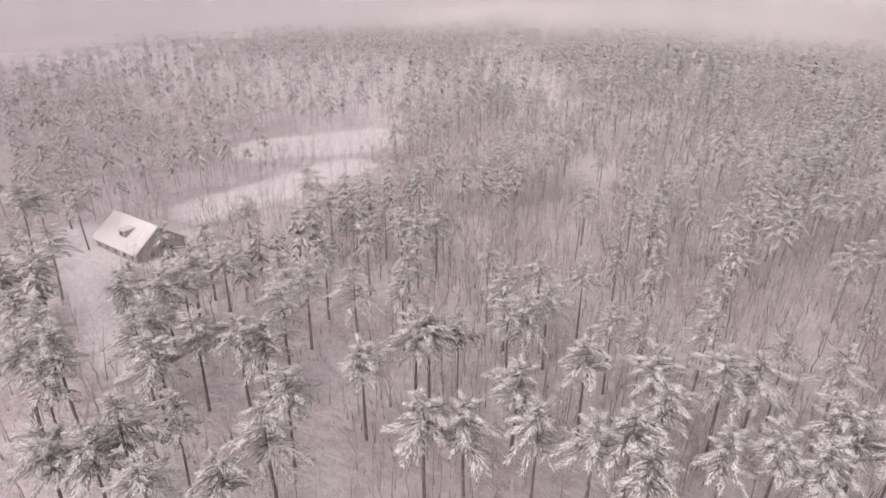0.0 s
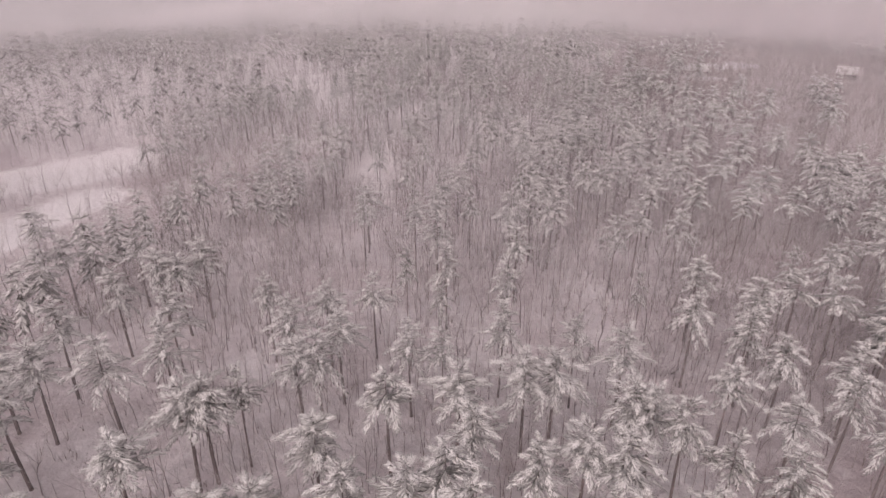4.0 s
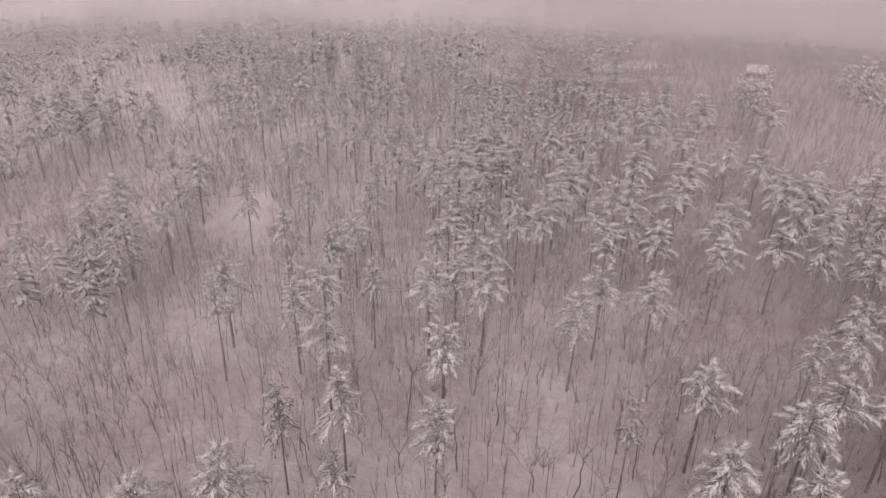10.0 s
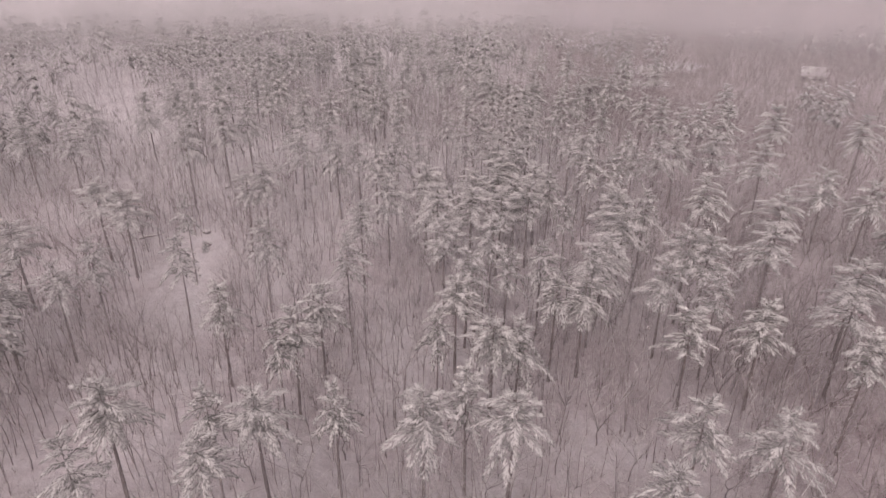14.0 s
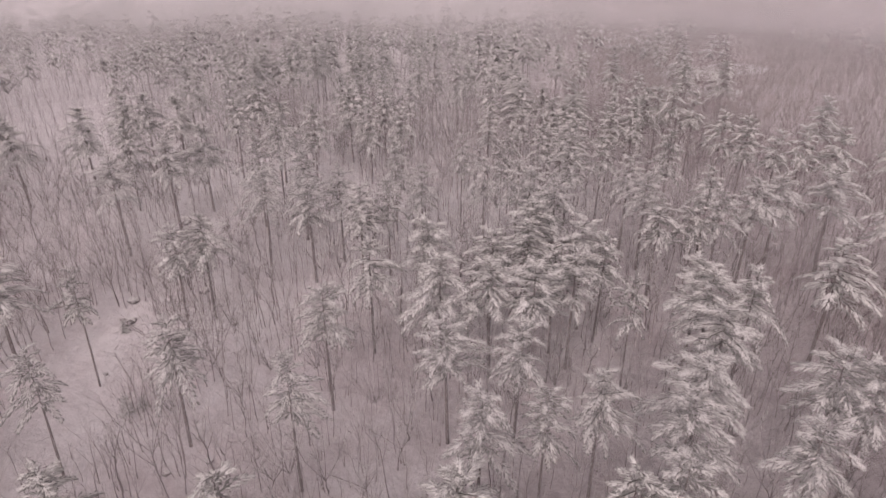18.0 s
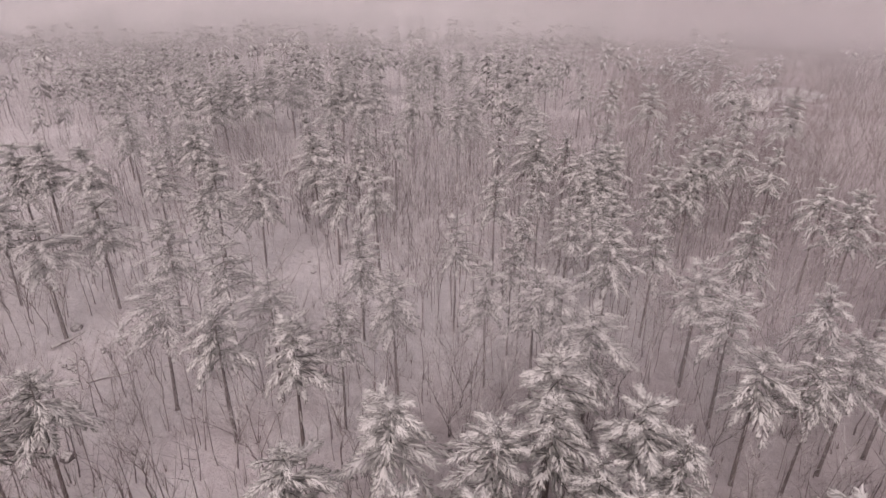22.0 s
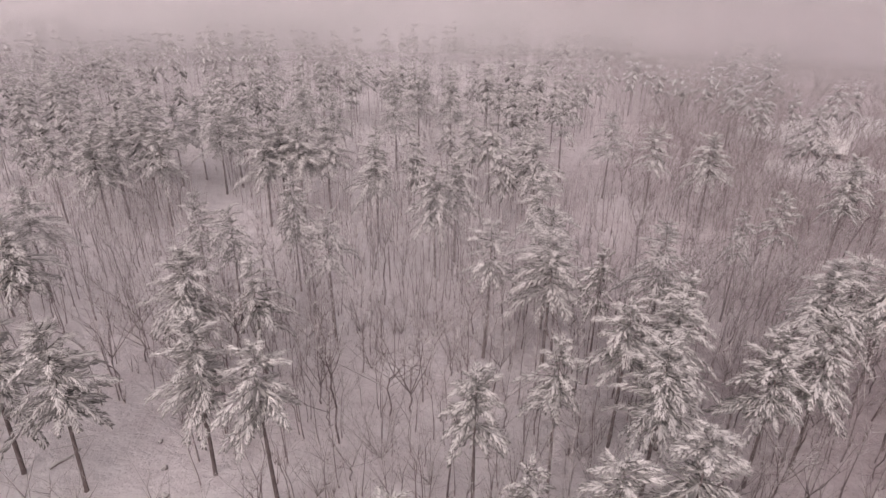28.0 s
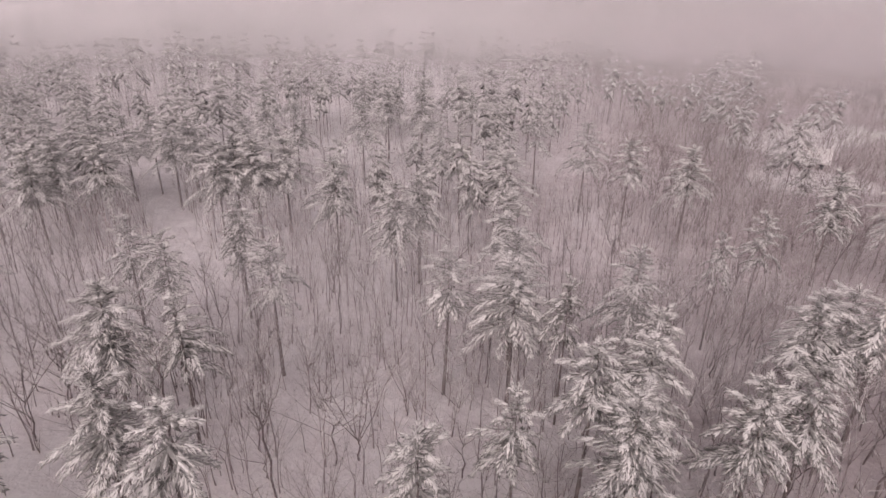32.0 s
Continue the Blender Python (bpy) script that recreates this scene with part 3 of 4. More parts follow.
PINES_RISE = [(20.3, 146.6, 4.6), (29.8, 148.0, 7.6), (8.5, 148.2, 9.5), (4.0, 149.4, 8.3), (59.7, 150.4, 9.5), (14.1, 151.4, 7.4), (-65.8, 151.7, 9.5), (29.2, 151.8, 9.5), (-11.8, 153.3, 7.2), (46.7, 154.4, 8.5), (12.2, 154.6, 5.9), (-39.4, 156.0, 6.6), (78.5, 156.3, 8.0), (18.5, 157.3, 5.6), (-5.1, 159.0, 9.2), (-37.0, 159.9, 6.9), (72.5, 160.3, 9.5), (16.6, 160.3, 9.2), (9.4, 165.6, 9.5), (33.1, 167.9, 5.2), (-15.9, 168.2, 7.3), (28.3, 168.5, 7.0), (-24.0, 169.8, 7.6), (37.4, 170.2, 6.5), (64.9, 170.8, 9.5), (13.7, 172.6, 8.2), (43.1, 172.7, 7.3), (-12.5, 173.0, 5.2), (-112.9, 173.2, 9.5), (-124.6, 173.7, 9.5), (-32.8, 173.9, 7.4), (-103.9, 174.8, 9.5)]
PINES_SHOULDER = [(-58.1, 175.4, 8.9), (28.1, 176.0, 7.7), (-20.7, 176.1, 6.8), (48.5, 176.2, 9.5), (57.0, 176.7, 9.5), (38.1, 178.0, 5.9), (-85.6, 178.1, 9.5), (10.4, 178.4, 9.5), (-7.3, 178.4, 6.2), (-95.8, 178.7, 9.5), (8.3, 179.1, 5.9), (2.9, 180.6, 5.6), (26.4, 182.3, 7.6), (-28.7, 182.6, 7.4), (-53.0, 184.3, 9.5), (-37.8, 186.8, 7.0), (5.6, 186.8, 4.1), (-13.1, 186.9, 6.8), (17.4, 189.1, 7.5), (-64.2, 191.0, 7.5), (-1.6, 191.1, 5.5), (23.3, 191.2, 6.1), (-49.6, 191.5, 9.0), (97.1, 191.7, 9.5), (35.5, 192.1, 6.9), (-105.2, 192.1, 9.5), (-87.9, 192.5, 9.5), (54.3, 193.5, 6.1), (7.2, 194.7, 4.1), (59.5, 194.8, 6.5), (66.0, 195.2, 7.6), (13.1, 195.3, 6.2)]
PINES_UPPER = [(-36.8, 195.6, 5.5), (77.9, 195.9, 8.7), (-77.0, 198.5, 9.5), (51.6, 200.6, 7.4), (47.6, 202.4, 5.9), (3.4, 202.4, 5.8), (-31.8, 202.8, 7.9), (-13.9, 203.2, 6.6), (-38.9, 204.1, 9.3), (-48.4, 205.3, 6.4), (-20.9, 205.8, 7.5), (10.0, 207.4, 4.9), (-74.2, 209.4, 9.5), (-69.7, 209.4, 8.8), (-62.6, 209.6, 8.7), (28.0, 209.7, 6.8), (33.1, 212.3, 7.0), (20.8, 213.4, 8.5), (16.2, 213.4, 5.9), (45.6, 214.3, 5.8), (-19.5, 215.9, 5.4), (-27.3, 217.9, 8.5), (73.9, 218.5, 7.6), (10.1, 225.5, 9.0), (-49.9, 221.3, 9.2), (43.6, 222.8, 6.4), (15.0, 222.9, 4.0), (37.9, 223.2, 9.4), (40.7, 223.5, 6.7), (3.2, 226.5, 6.6), (-15.1, 227.9, 6.4), (-27.1, 228.0, 5.3)]
PINES_RIDGE = [(-58.6, 228.4, 6.7), (22.7, 228.8, 6.7), (-32.2, 230.5, 5.5), (-67.4, 230.7, 7.7), (-55.9, 232.3, 8.5), (10.3, 234.1, 8.0), (33.9, 237.8, 3.8), (-73.5, 238.9, 8.5), (-23.4, 239.9, 6.8), (40.1, 242.1, 4.6), (9.9, 243.6, 8.2), (-4.9, 246.6, 7.3), (-2.5, 252.1, 7.9), (-61.4, 255.0, 8.3), (55.2, 256.9, 7.0), (-70.9, 257.3, 7.4), (-15.9, 258.3, 7.5), (67.1, 259.3, 9.0), (-52.9, 259.4, 7.8), (-61.8, 261.2, 8.9), (-35.8, 261.9, 8.7), (9.8, 264.4, 9.5), (-34.1, 264.9, 8.6), (-30.8, 265.3, 9.5), (-26.8, 268.5, 9.2), (39.0, 269.2, 8.0), (29.5, 269.5, 6.3), (-49.9, 275.7, 8.5), (-73.7, 276.1, 9.1), (-60.6, 279.0, 8.8), (-37.6, 279.4, 9.5), (-48.4, 280.0, 9.3)]
PINES_NORTH = [(-68.8, 281.7, 9.5), (24.1, 282.1, 8.0), (-57.7, 283.5, 8.5), (16.1, 290.2, 6.4), (-32.4, 293.0, 7.9), (-19.2, 295.1, 8.0), (-39.8, 297.6, 8.2), (-8.1, 306.0, 9.5), (2.5, 307.9, 6.1), (-16.1, 308.2, 9.5)]
PINES_BETWEEN = [(8.7, 127.3, 5.2), (34.6, 149.1, 6.5), (21.6, 126.7, 7.0), (-23.1, 92.8, 5.0), (2.5, 96.6, 6.4), (6.6, 136.5, 6.8), (-2.4, 149.4, 8.6), (3.9, 157.7, 7.6), (8.7, 160.0, 6.8), (22.6, 218.5, 6.0), (18.1, 206.6, 7.4), (18.9, 198.0, 7.8)]
LISTED = PINES_BETWEEN + PINES_START + PINES_SOUTH + PINES_LOWER + PINES_MIDDLE + PINES_GLADE + PINES_RISE + PINES_SHOULDER + PINES_UPPER + PINES_RIDGE + PINES_NORTH
FAR_LISTED = [(-180, 67), (-192, 98), (-171, 101), (-173, 122)]


def pine_label(s):
    return ("broad tall pine tree bowed under heavy fresh snow" if s > 1.25 else "slim pine tree with a small snowy crown" if s < 0.85
            else "tall pine tree with bare trunk and snow-laden crown")


r = random.Random(11)
spots, taken = [], {}
for x, y, w in LISTED:
    own = random.Random(round(x * 10) * 7919 + round(y * 10))
    k = own.randrange(5) if y > 185 and w > 6.6 else own.randrange(5, 10) if y > 125 or own.random() < 0.2 else own.randrange(10, 16)
    h = 17.2 * own.uniform(0.97, 1.04) * (0.93 if w < 4 else 1.0)
    most = 7.2 if x > 20 and y < 110 else 7.8 if y < 125 else 8.8
    spots.append((x, y, min(w, most) / ((1.42 if y < 40 and x < 22 else 1.6 if y < 125 else 1.48) * PINES[k][2]), h / PINES[k][0], own.uniform(0, 360), k))
    taken.setdefault((int(x // 8), int(y // 8)), []).append((x, y))
stand(PINES, pine_thing, spots, pine_label)
for x, y in FAR_LISTED:
    taken.setdefault((int(x // 8), int(y // 8)), []).append((x, y))


def clear_of(x, y, gap):
    i, j = int(x // 8), int(y // 8)
    return all((x - p) ** 2 + (y - q) ** 2 > gap * gap for a in (-1, 0, 1) for b in (-1, 0, 1) for p, q in taken.get((i + a, j + b), ()))


def charted(x, y):
    """Where each pine has its own place."""
    return -20 < y < 265 and abs(x - 5) < 30 + 0.3 * max(0, y) or (-78 < x < 0 and -20 < y < 95)


def in_sight(x, y):
    right = x < 100 + 0.72 * (y + 40)
    return right and x > -70 - 0.85 * (y + 30) and math.hypot(x, y - 60) < 440 or (x < 0 and -x < 2.3 * (y + 50) + 15 and math.hypot(x, y + 44) < 450)


def brown_wood(x, y):
    """The leafless wood round the cabin, with few pines in it."""
    edge = 40 * noise.noise((x * 0.025, y * 0.012, 3.0))
    return 225 < y < 470 + edge and x > 30 + 0.1 * (y - 225) + edge


def pine_ground(x, y):
    """Where pines stand outside the charted stands, leaving the ways open to the houses."""
    if not in_sight(x, y) or charted(x, y) or openness(x, y) < 3 or openness(x, y, [(83, 318, 58, 215, 7), (151, 318, 112, 245, 8), (-92, 55, -122, 88, 11), (-96, 85, -125, 125, 11)]) < 0 or not clear_of(x, y, 4.5):
        return False
    return noise.noise((x * 0.02, y * 0.02, 7.0)) > ((0.24 if y < 350 else 0.05) if brown_wood(x, y) else 0.08 if x > 40 and y < 230 or -125 < x < -60 and y < 30 else 0.26 if -125 < x < -60 and y < 155 else 0.1 if x > -5 and 245 < y < 345 and x < 60 else -0.06 if y < 345 and abs(x) < 130 else -0.3 if x > -40 else -0.7)


far = scatter(2, 800, (-120, 130, -40, 345), 4.8, pine_ground)
far += scatter(12, 1700, (-480, 420, -40, 500), 5.5, lambda x, y: (y > 345 or abs(x - 5) > 125) and pine_ground(x, y))
far += scatter(22, 600, (-260, 430, 430, 650), 9.0, lambda x, y: math.hypot(x, y - 90) < 590 and math.hypot(x, y - 60) > 430 and x < 110 + 0.66 * y and noise.noise((x * 0.015, y * 0.015, 4.0)) > -0.15)
far += [(x, y, r.uniform(0.98, 1.1), r.uniform(0, 360), r.randrange(60)) for x, y in FAR_LISTED]
mid = [(x, y, s, a, k % 4) for x, y, s, a, k in far if y < 345 and abs(x - 5) < 125]
far = [(x, y, s, a, k % 5) for x, y, s, a, k in far if y >= 345 or abs(x - 5) >= 125]
for kinds, those, kind_of in ((MID_PINES, mid, "outlying"), (FAR_PINES, far, "distant")):
    for piece, nm, mat in ((0, "_pine_trunk", BARK), (1, "_pine_crown", NEEDLES)):
        tagged(new(kind_of + nm, joined(kinds, piece, those, kind_of + nm, mat)), "distant pine wood under snow", "trees", kind="stuff")

bare = scatter(3, 300, (-55, 60, 50, 250), 4.2, lambda x, y: abs(x - 4) < 22 + 0.13 * y and openness(x, y) > -1 and clear_of(x, y, 2.0))
stand(BARES, bare_thing, [(x, y, s * 1.0, s * 0.96, a, (0, 2, 5, 6, 7, 6, 7, 8, 7, 8)[k % 10]) for x, y, s, a, k in bare], lambda s: "slender bare tree dusted with snow")
more = scatter(7, 2600, (-80, 70, 0, 285), 1.9, lambda x, y: abs(x + 4) < 40 + 0.14 * y and openness(x, y) > -1 and (openness(x, y, SNOWY) > -3 or noise.noise((x * 0.3, y * 0.3, 6.0)) > -0.12) and clear_of(x, y, 1.2))
more += scatter(5, 8600, (-320, 330, -30, 440), 2.0, lambda x, y: in_sight(x, y) and openness(x, y) > -1 and (openness(x, y, SNOWY) > -3 or noise.noise((x * 0.3, y * 0.3, 6.0)) > -0.12) and clear_of(x, y, 1.5)
               and (charted(x, y) or y < 200 or noise.noise((x * 0.03, y * 0.03, 1.0)) > -0.1))
more += scatter(23, 170, (-24, 46, 196, 246), 1.7, lambda x, y: clear_of(x, y, 1.3) and noise.noise((x * 0.12, y * 0.12, 2.0)) > -0.15)
more = [(x, y, s * 0.84, a, k % 6) for x, y, s, a, k in more]
for piece, nm in ((0, "woodland_trunk"), (1, "woodland_branch")):
    tagged(new(nm, joined(FAR_BARES, piece, more, nm, PALE_BARK)), "dense bare leafless woodland", "trees", kind="stuff")
brush = scatter(6, 2900, (28, 360, 215, 470), 3.6, lambda x, y: in_sight(x, y) and brown_wood(x, y) and openness(x, y) > -6)
WAYS = [(-92, 55, -122, 88, 11), (-96, 85, -125, 125, 11), (-70, 10, -140, 40, 14)]
brush += scatter(18, 1100, (-120, 450, 440, 650), 7.0, lambda x, y: math.hypot(x, y - 90) < 590 and x < 110 + 0.66 * y)
brush += scatter(19, 350, (56, 130, 165, 222), 3.4, lambda x, y: in_sight(x, y) and clear_of(x, y, 1.5))
brush += scatter(16, 750, (-150, -38, 50, 200), 3.2, lambda x, y: in_sight(x, y) and openness(x, y) > 2 and openness(x, y, WAYS) > 0 and clear_of(x, y, 1.5))
brush += scatter(17, 600, (36, 130, 40, 165), 3.4, lambda x, y: in_sight(x, y) and openness(x, y) > 2 and clear_of(x, y, 1.5))
brush = [(x, y, s, a, k % 4) for x, y, s, a, k in brush]
for piece, nm in ((0, "thicket_trunk"), (1, "thicket_branch")):
    tagged(new(nm, joined(BRUSH, piece, brush, nm, TWIGS)), "brown leafless thicket in the snow", "trees", kind="stuff")


def undergrowth(count):
    r = random.Random(8)
    vs, fs = [], []
    while len(fs) < count:
        x, y = r.uniform(-110, 110), r.uniform(-20, 330)
        if openness(x, y) < -1 or noise.noise((x * 0.05, y * 0.05, 2.0)) < -0.15:
            continue
        z = ground_z(x, y) - 0.1
        for _ in range(r.randint(2, 5)):
            a, hgt, lean = r.uniform(0, 6.28), r.uniform(1.0, 3.6), r.uniform(0.1, 0.7)
            dx, dy = math.cos(a), math.sin(a)
            i = len(vs)
            wd = 0.025
            vs.extend(((x - dy * wd, y + dx * wd, z), (x + dy * wd, y - dx * wd, z), (x + dx * lean, y + dy * lean, z + hgt), (x + dx * wd * 2, y + dy * wd * 2, z)))
            fs.extend(((i, i + 1, i + 2), (i + 1, i + 3, i + 2), (i + 3, i, i + 2)))
    tagged(new("undergrowth", mesh_of("undergrowth", vs, fs, TWIGS)), "thin brown leafless shrubs poking through snow", "shrubs", kind="stuff")


undergrowth(48000)

# ---- houses ----
PAINT, n, l, b = material("weathered_siding", 0.7)
l.new(ramp(n, l, noise_node(n, l, 2.0), [(0.3, (0.27, 0.235, 0.23)), (0.7, (0.37, 0.33, 0.325))]), b.inputs["Base Color"])
bump(n, l, b, noise_node(n, l, 9.0), 0.2)
TRIM, n, l, b = material("pale_trim", 0.6)
l.new(ramp(n, l, noise_node(n, l, 3.0), [(0.3, (0.5, 0.47, 0.46)), (0.7, (0.6, 0.57, 0.56))]), b.inputs["Base Color"])
GLASS, n, l, b = material("window_glass", 0.08)
b.inputs["Base Color"].default_value = (0.03, 0.03, 0.035, 1)


def box_mesh(name, size, mat, edge=0.03):
    bm = bmesh.new()
    bmesh.ops.create_cube(bm, size=1.0, matrix=Matrix.Diagonal((*size, 1)))
    bmesh.ops.bevel(bm, geom=bm.edges[:], offset=edge, segments=2, affect="EDGES")
    me = bpy.data.meshes.new(name)
    bm.to_mesh(me)
    me.materials.append(mat)
    return me


def piece(name, size, at, mat, parent, label="", turn=0.0, edge=0.03):
    ob = part(name, box_mesh(name, size, mat, edge), parent, label)
    ob.matrix_basis = pose(*at, 0, 0, turn)
    return ob


def roof_slab(name, length, run, rise, thick, mat, parent, side, eave, label, sag=0.0):
    """One slope of a gable roof, ridge along x."""
    bm = bmesh.new()
    slope = math.hypot(run, rise)
    bmesh.ops.create_grid(bm, x_segments=14, y_segments=10, size=0.5, matrix=Matrix.Diagonal((length, slope, 1, 1)))
    top = bmesh.ops.extrude_face_region(bm, geom=bm.faces[:])
    for v in (g for g in top["geom"] if isinstance(g, bmesh.types.BMVert)):
        v.co.z += thick * (1 + sag * noise.noise((v.co.x * 0.5, v.co.y * 0.5, length)))
    me = bpy.data.meshes.new(name)
    bmesh.ops.recalc_face_normals(bm, faces=bm.faces[:])
    bm.to_mesh(me)
    me.materials.append(mat)
    ob = part(name, me, parent, label)
    ob.matrix_basis = pose(0, side * run / 2, eave + rise / 2, -side * math.degrees(math.atan2(rise, run)), 0, 0)
    return ob


def gable(name, depth, wall_h, rise, x, mat, parent):
    bm = bmesh.new()
    d = depth / 2
    vs = [bm.verts.new((x + dx, y, z)) for dx in (-0.12, 0.12) for y, z in ((-d, 0), (d, 0), (d, wall_h), (0, wall_h + rise), (-d, wall_h))]
    bm.faces.new(vs[4::-1])
    bm.faces.new(vs[5:])
    for k in range(5):
        bm.faces.new((vs[k], vs[(k + 1) % 5], vs[5 + (k + 1) % 5], vs[5 + k]))
    bmesh.ops.recalc_face_normals(bm, faces=bm.faces[:])
    me = bpy.data.meshes.new(name)
    bm.to_mesh(me)
    me.materials.append(mat)
    return part(name, me, parent, "weathered grey-brown gable wall")


def window_part(parent, at, turn, w=1.1, h=1.3):
    ob = piece("window", (w + 0.2, 0.12, h + 0.2), at, TRIM, parent, "dark window in a pale frame", turn)
    pane = piece("pane", (w, 0.06, h), (0, -0.06, 0), GLASS, ob)
    piece("sill", (w + 0.3, 0.16, 0.07), (0, -0.06, -h / 2 - 0.1), TRIM, ob)
    return pane


def house(x, y, turn, length, depth, wall_h, rise, label, dormer=False, porch=False, windows=3):
    ob = tagged(new("house"), label, "house", "houses in the woods")
    ob.matrix_basis = pose(x, y, ground_z(x, y) - 0.3, 0, 0, turn)
    for s in (-1, 1):
        piece("wall", (length - 0.24, 0.24, wall_h), (0, s * (depth / 2 - 0.12), wall_h / 2), PAINT, ob)
        gable("wall", depth, wall_h, rise, s * (length / 2 - 0.12), PAINT, ob)
        run = depth / 2 + 0.5
        up = rise * run / (depth / 2)
        roof_slab("roof", length + 1.0, run, up, 0.16, BARK, ob, s, wall_h + rise - up + 0.02, "dark roof boards under snow")
        roof_slab("roof_snow", length + 1.1, run + 0.05, up, 0.32, SNOW, ob, s, wall_h + rise - up + 0.2, "thick smooth white roof snow", 0.5)
    for k in range(windows):
        wx = length * ((k + 0.5) / windows - 0.5)
        window_part(ob, (wx, -depth / 2 - 0.03, wall_h * 0.55), 0)
    window_part(ob, (length / 2 + 0.03, -depth * 0.2, wall_h * 0.55), 90)
    window_part(ob, (length / 2 + 0.03, depth * 0.2, wall_h * 0.55), 90)
    door = piece("door", (0.95, 0.1, 2.05), (length * 0.12, -depth / 2 - 0.03, 1.3), TRIM, ob, "pale front door")
    piece("door_handle", (0.05, 0.08, 0.14), (0.36, -0.08, 0), GLASS, door)
    if dormer:
        box = piece("dormer", (2.4, 2.6, 1.7), (length * 0.06, -depth * 0.27, wall_h + rise * 0.62), PAINT, ob, "small grey dormer on the roof")
        piece("dormer_roof", (2.9, 3.0, 0.3), (0, 0.1, 0.98), SNOW, box, "white snow on the dormer", 0, 0.12)
        window_part(box, (0, -1.33, 0.05), 0, 1.2, 0.9)
    if porch:
        piece("porch_roof", (length * 0.42, 2.2, 0.14), (-length * 0.12, -depth / 2 - 1.1, wall_h * 0.78), BARK, ob, "low porch roof")
        piece("porch_snow", (length * 0.43, 2.3, 0.34), (-length * 0.12, -depth / 2 - 1.1, wall_h * 0.78 + 0.24), SNOW, ob, "rounded snow on porch", 0, 0.14)
        for s in (-1, 1):
            piece("post", (0.14, 0.14, wall_h * 0.78), (-length * 0.12 + s * length * 0.2, -depth / 2 - 2.05, wall_h * 0.39), TRIM, ob)
    return ob


house(-133, 42, -4, 18, 13, 2.9, 4.8, "large house with a broad snow-covered gable roof", dormer=True, windows=5)
house(83.5, 321, -27, 7.0, 5.8, 2.1, 2.2, "small cabin with snowy gable roof and porch", porch=True)
house(132, 176, 15, 6, 4.5, 2.3, 1.6, "small shed with a snow-covered roof", windows=2)
house(151, 318, -20, 8.5, 7, 3.0, 2.8, "distant house with a white snow-covered roof", windows=4)


# ---- fallen wood, rocks, young spruces ----
def fallen_log(x, y, turn, length, radius):
    ob = tagged(new("fallen_log"), "dark fallen log half buried in snow", "log", "fallen logs")
    ob.matrix_basis = pose(x, y, ground_z(x, y) + radius * 0.55, 0, 0, turn)
    r = random.Random(int(x * 10))
    for nm, mat, dz, q in (("trunk", BARK, 0, 1.0), ("snow", SNOW, radius * 0.55, 0.8)):
        tv, tf = [], []
        pts = [Vector((length * (u - 0.5), 0.18 * math.sin(u * 4 + x), dz + 0.05 * math.sin(u * 7))) for u in (0, 0.25, 0.5, 0.75, 1.0)]
        tube(tv, tf, pts, [radius * q * (1.1 - 0.5 * k / 4) for k in range(5)], 8)
        tf += [tuple(range(7, -1, -1)), tuple(range(32, 40))]
        if nm == "trunk":
            for k in range(3):
                p = pts[1 + k]
                tube(tv, tf, [p, p + Vector((r.uniform(-0.4, 0.4), r.choice((-1, 1)) * r.uniform(0.5, 1.2), r.uniform(0.2, 0.7)))], [radius * 0.3, radius * 0.08], 4)
        part(nm, mesh_of(nm, tv, tf, mat, True), ob, "strip of lying snow" if nm == "snow" else "")


for x, y, a, ln, rad in ((-52.5, 184, 58, 4.5, 0.24), (-43, 178, 35, 5.5, 0.2), (-62, 161, 40, 5.0, 0.3), (-49, 180, -20, 3.5, 0.16), (-36, 206, 70, 3.0, 0.14), (-114, 30, 25, 4.0, 0.2)):
    fallen_log(x, y, a, ln, rad)

STONE = dusted("grey_stone", (0.13, 0.115, 0.115), (0.26, 0.235, 0.235), 0.45, 0.8, 3.0)


def rock(x, y, size):
    bm = bmesh.new()
    bmesh.ops.create_icosphere(bm, subdivisions=3, radius=size)
    for v in bm.verts:
        v.co *= 1 + 0.35 * noise.noise(v.co * (1.3 / size) + Vector((x, y, 0)))
        v.co.z *= 0.75
    me = bpy.data.meshes.new("rock")
    bm.to_mesh(me)
    me.materials.append(STONE)
    ob = tagged(new("rock", me), "grey rock capped with snow on forest floor", "rock", "rocks in the snow")
    ob.matrix_basis = pose(x, y, ground_z(x, y) + size * 0.25)


r = random.Random(21)
rock(-53, 186.5, 0.75)
for x, y, size in ((-51.3, 163, 0.9), (-49.2, 158.1, 0.75), (-41.4, 166.3, 0.8)):
    rock(x, y, size)
for _ in range(16):
    rock(-49 + r.uniform(-4, 4), 182 + r.uniform(-4, 4), r.uniform(0.16, 0.4))
for x, y in ((-48.5, 156), (-26, 206), (-24.5, 203), (-28, 209), (-31, 131), (-27, 133), (-47, 147)):
    rock(x, y, r.uniform(0.2, 0.45))

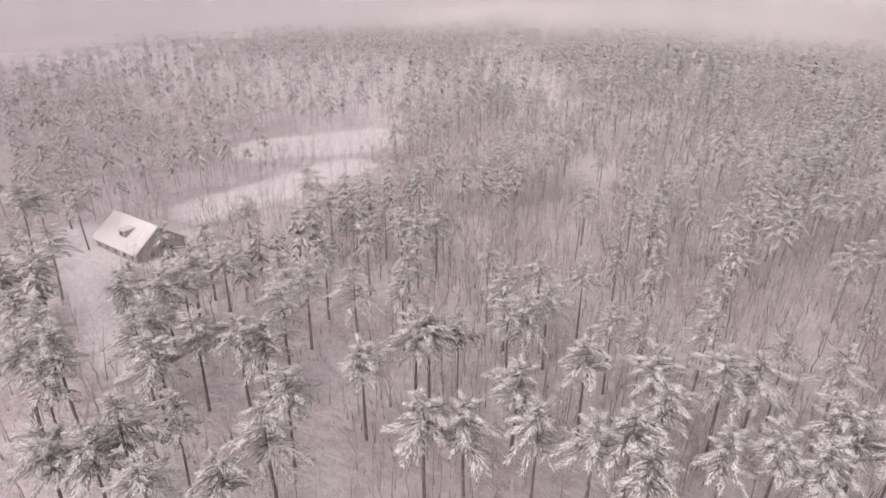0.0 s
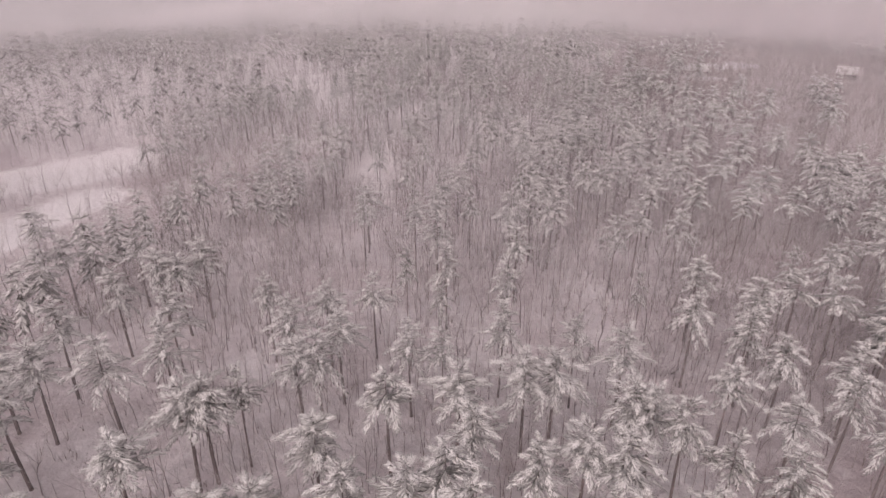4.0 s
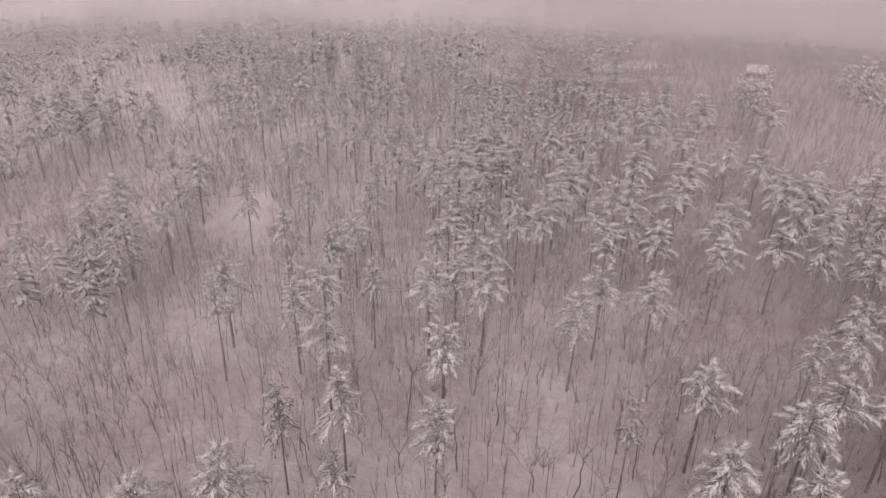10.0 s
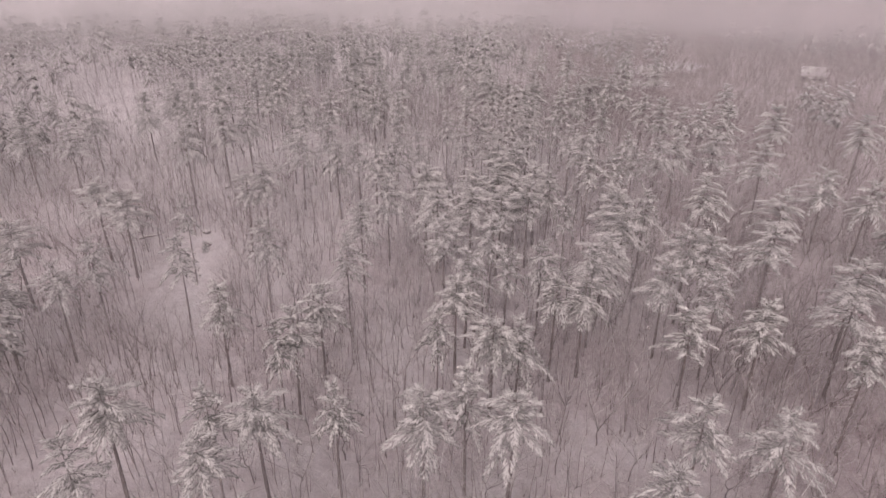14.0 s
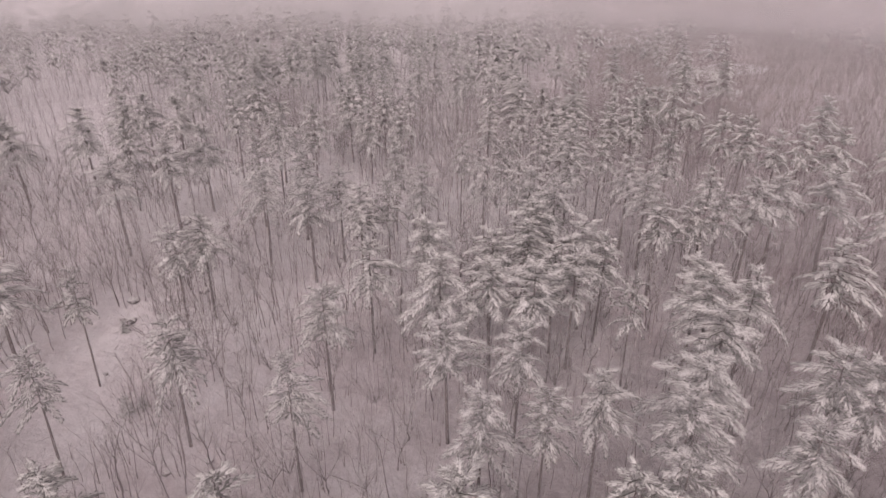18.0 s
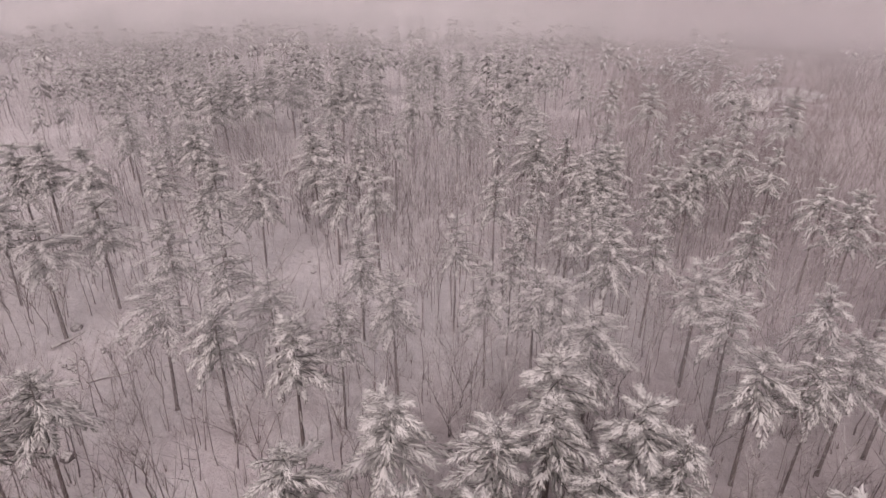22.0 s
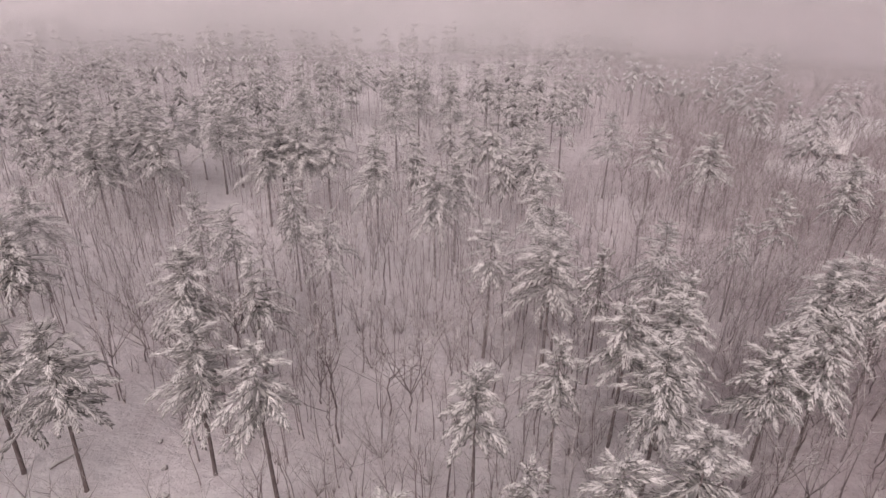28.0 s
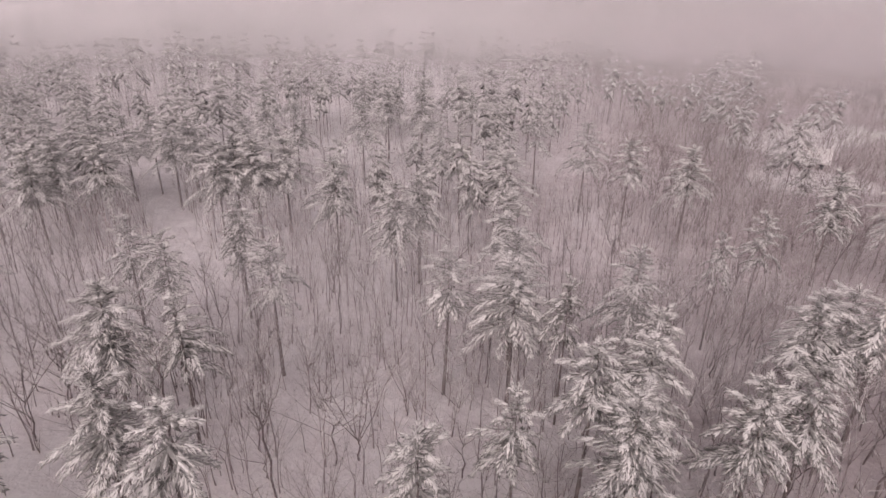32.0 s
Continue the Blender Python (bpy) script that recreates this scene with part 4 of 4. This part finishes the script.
SEEDLING = pine_meshes(random.Random(3), 2.6, 0.08, 0.9, 6, 6, 10)
for k, (x, y, s) in enumerate(((-40, 140, 1.0), (-38.6, 141.2, 0.7), (-49, 156, 0.8), (-33, 186, 0.7), (-110, 20, 1.2), (-118, 25, 1.4), (-104, 17, 1.1), (-122, 31, 1.0))):
    ob = tagged(new("young_spruce"), "small dark young spruce in open snow", "tree", "young spruces")
    part("trunk", SEEDLING[0], ob)
    part("crown", SEEDLING[1], ob)
    ob.matrix_basis = pose(x, y, ground_z(x, y) - 0.05, 0, 0, 50 * k) @ Matrix.Scale(s, 4)

# One old tree with level limbs under snow.
SPREADING = bare_meshes(random.Random(9), 12, 7, 9, 7, (0.42, 0.46), (0.5, 1.2))
ob = tagged(new("spreading_tree"), "bare spreading tree with snow-lined level limbs", "tree")
part("trunk", SPREADING[0], ob)
part("crown", SPREADING[1], ob, "wide limbs lined with snow")
ob.matrix_basis = pose(-6, 215, ground_z(-6, 215) - 0.1, 0, 0, 20)

# Many-stemmed shrubs and crooked small trees of the clearings.
SHRUBS = [bare_meshes(random.Random(k), h, n, 9, 6, low, wide) for k, (h, n, low, wide) in enumerate(
    ((8, 12, (0.05, 0.08), (0.2, 0.55)), (10, 7, (0.22, 0.3), (0.35, 0.9)), (6.5, 10, (0.04, 0.07), (0.3, 0.7))))]
for k, (x, y, s) in enumerate(((-25.2, 148.3, 1.0), (-32.4, 145.3, 0.9), (-36.3, 170.7, 1.0), (-5.4, 209, 1.0), (-8.2, 206.6, 0.9), (-0.9, 207.3, 1.0), (-10.8, 204.4, 0.8),
                               (-12, 213, 0.9), (3, 212, 0.8), (-40, 186, 0.9), (-22, 190, 1.0), (14, 215, 0.9), (-30, 220, 1.0), (-18, 226, 0.8), (22, 228, 1.0), (-44, 158, 0.8))):
    ob = tagged(new("bare_shrub"), "many-stemmed bare shrub with snow-dusted twigs", "shrub", "bare shrubs")
    part("stem", SHRUBS[k % 3][0], ob)
    part("crown", SHRUBS[k % 3][1], ob)
    ob.matrix_basis = pose(x, y, ground_z(x, y) - 0.1, 0, 0, 47 * k) @ Matrix.Scale(s, 4)
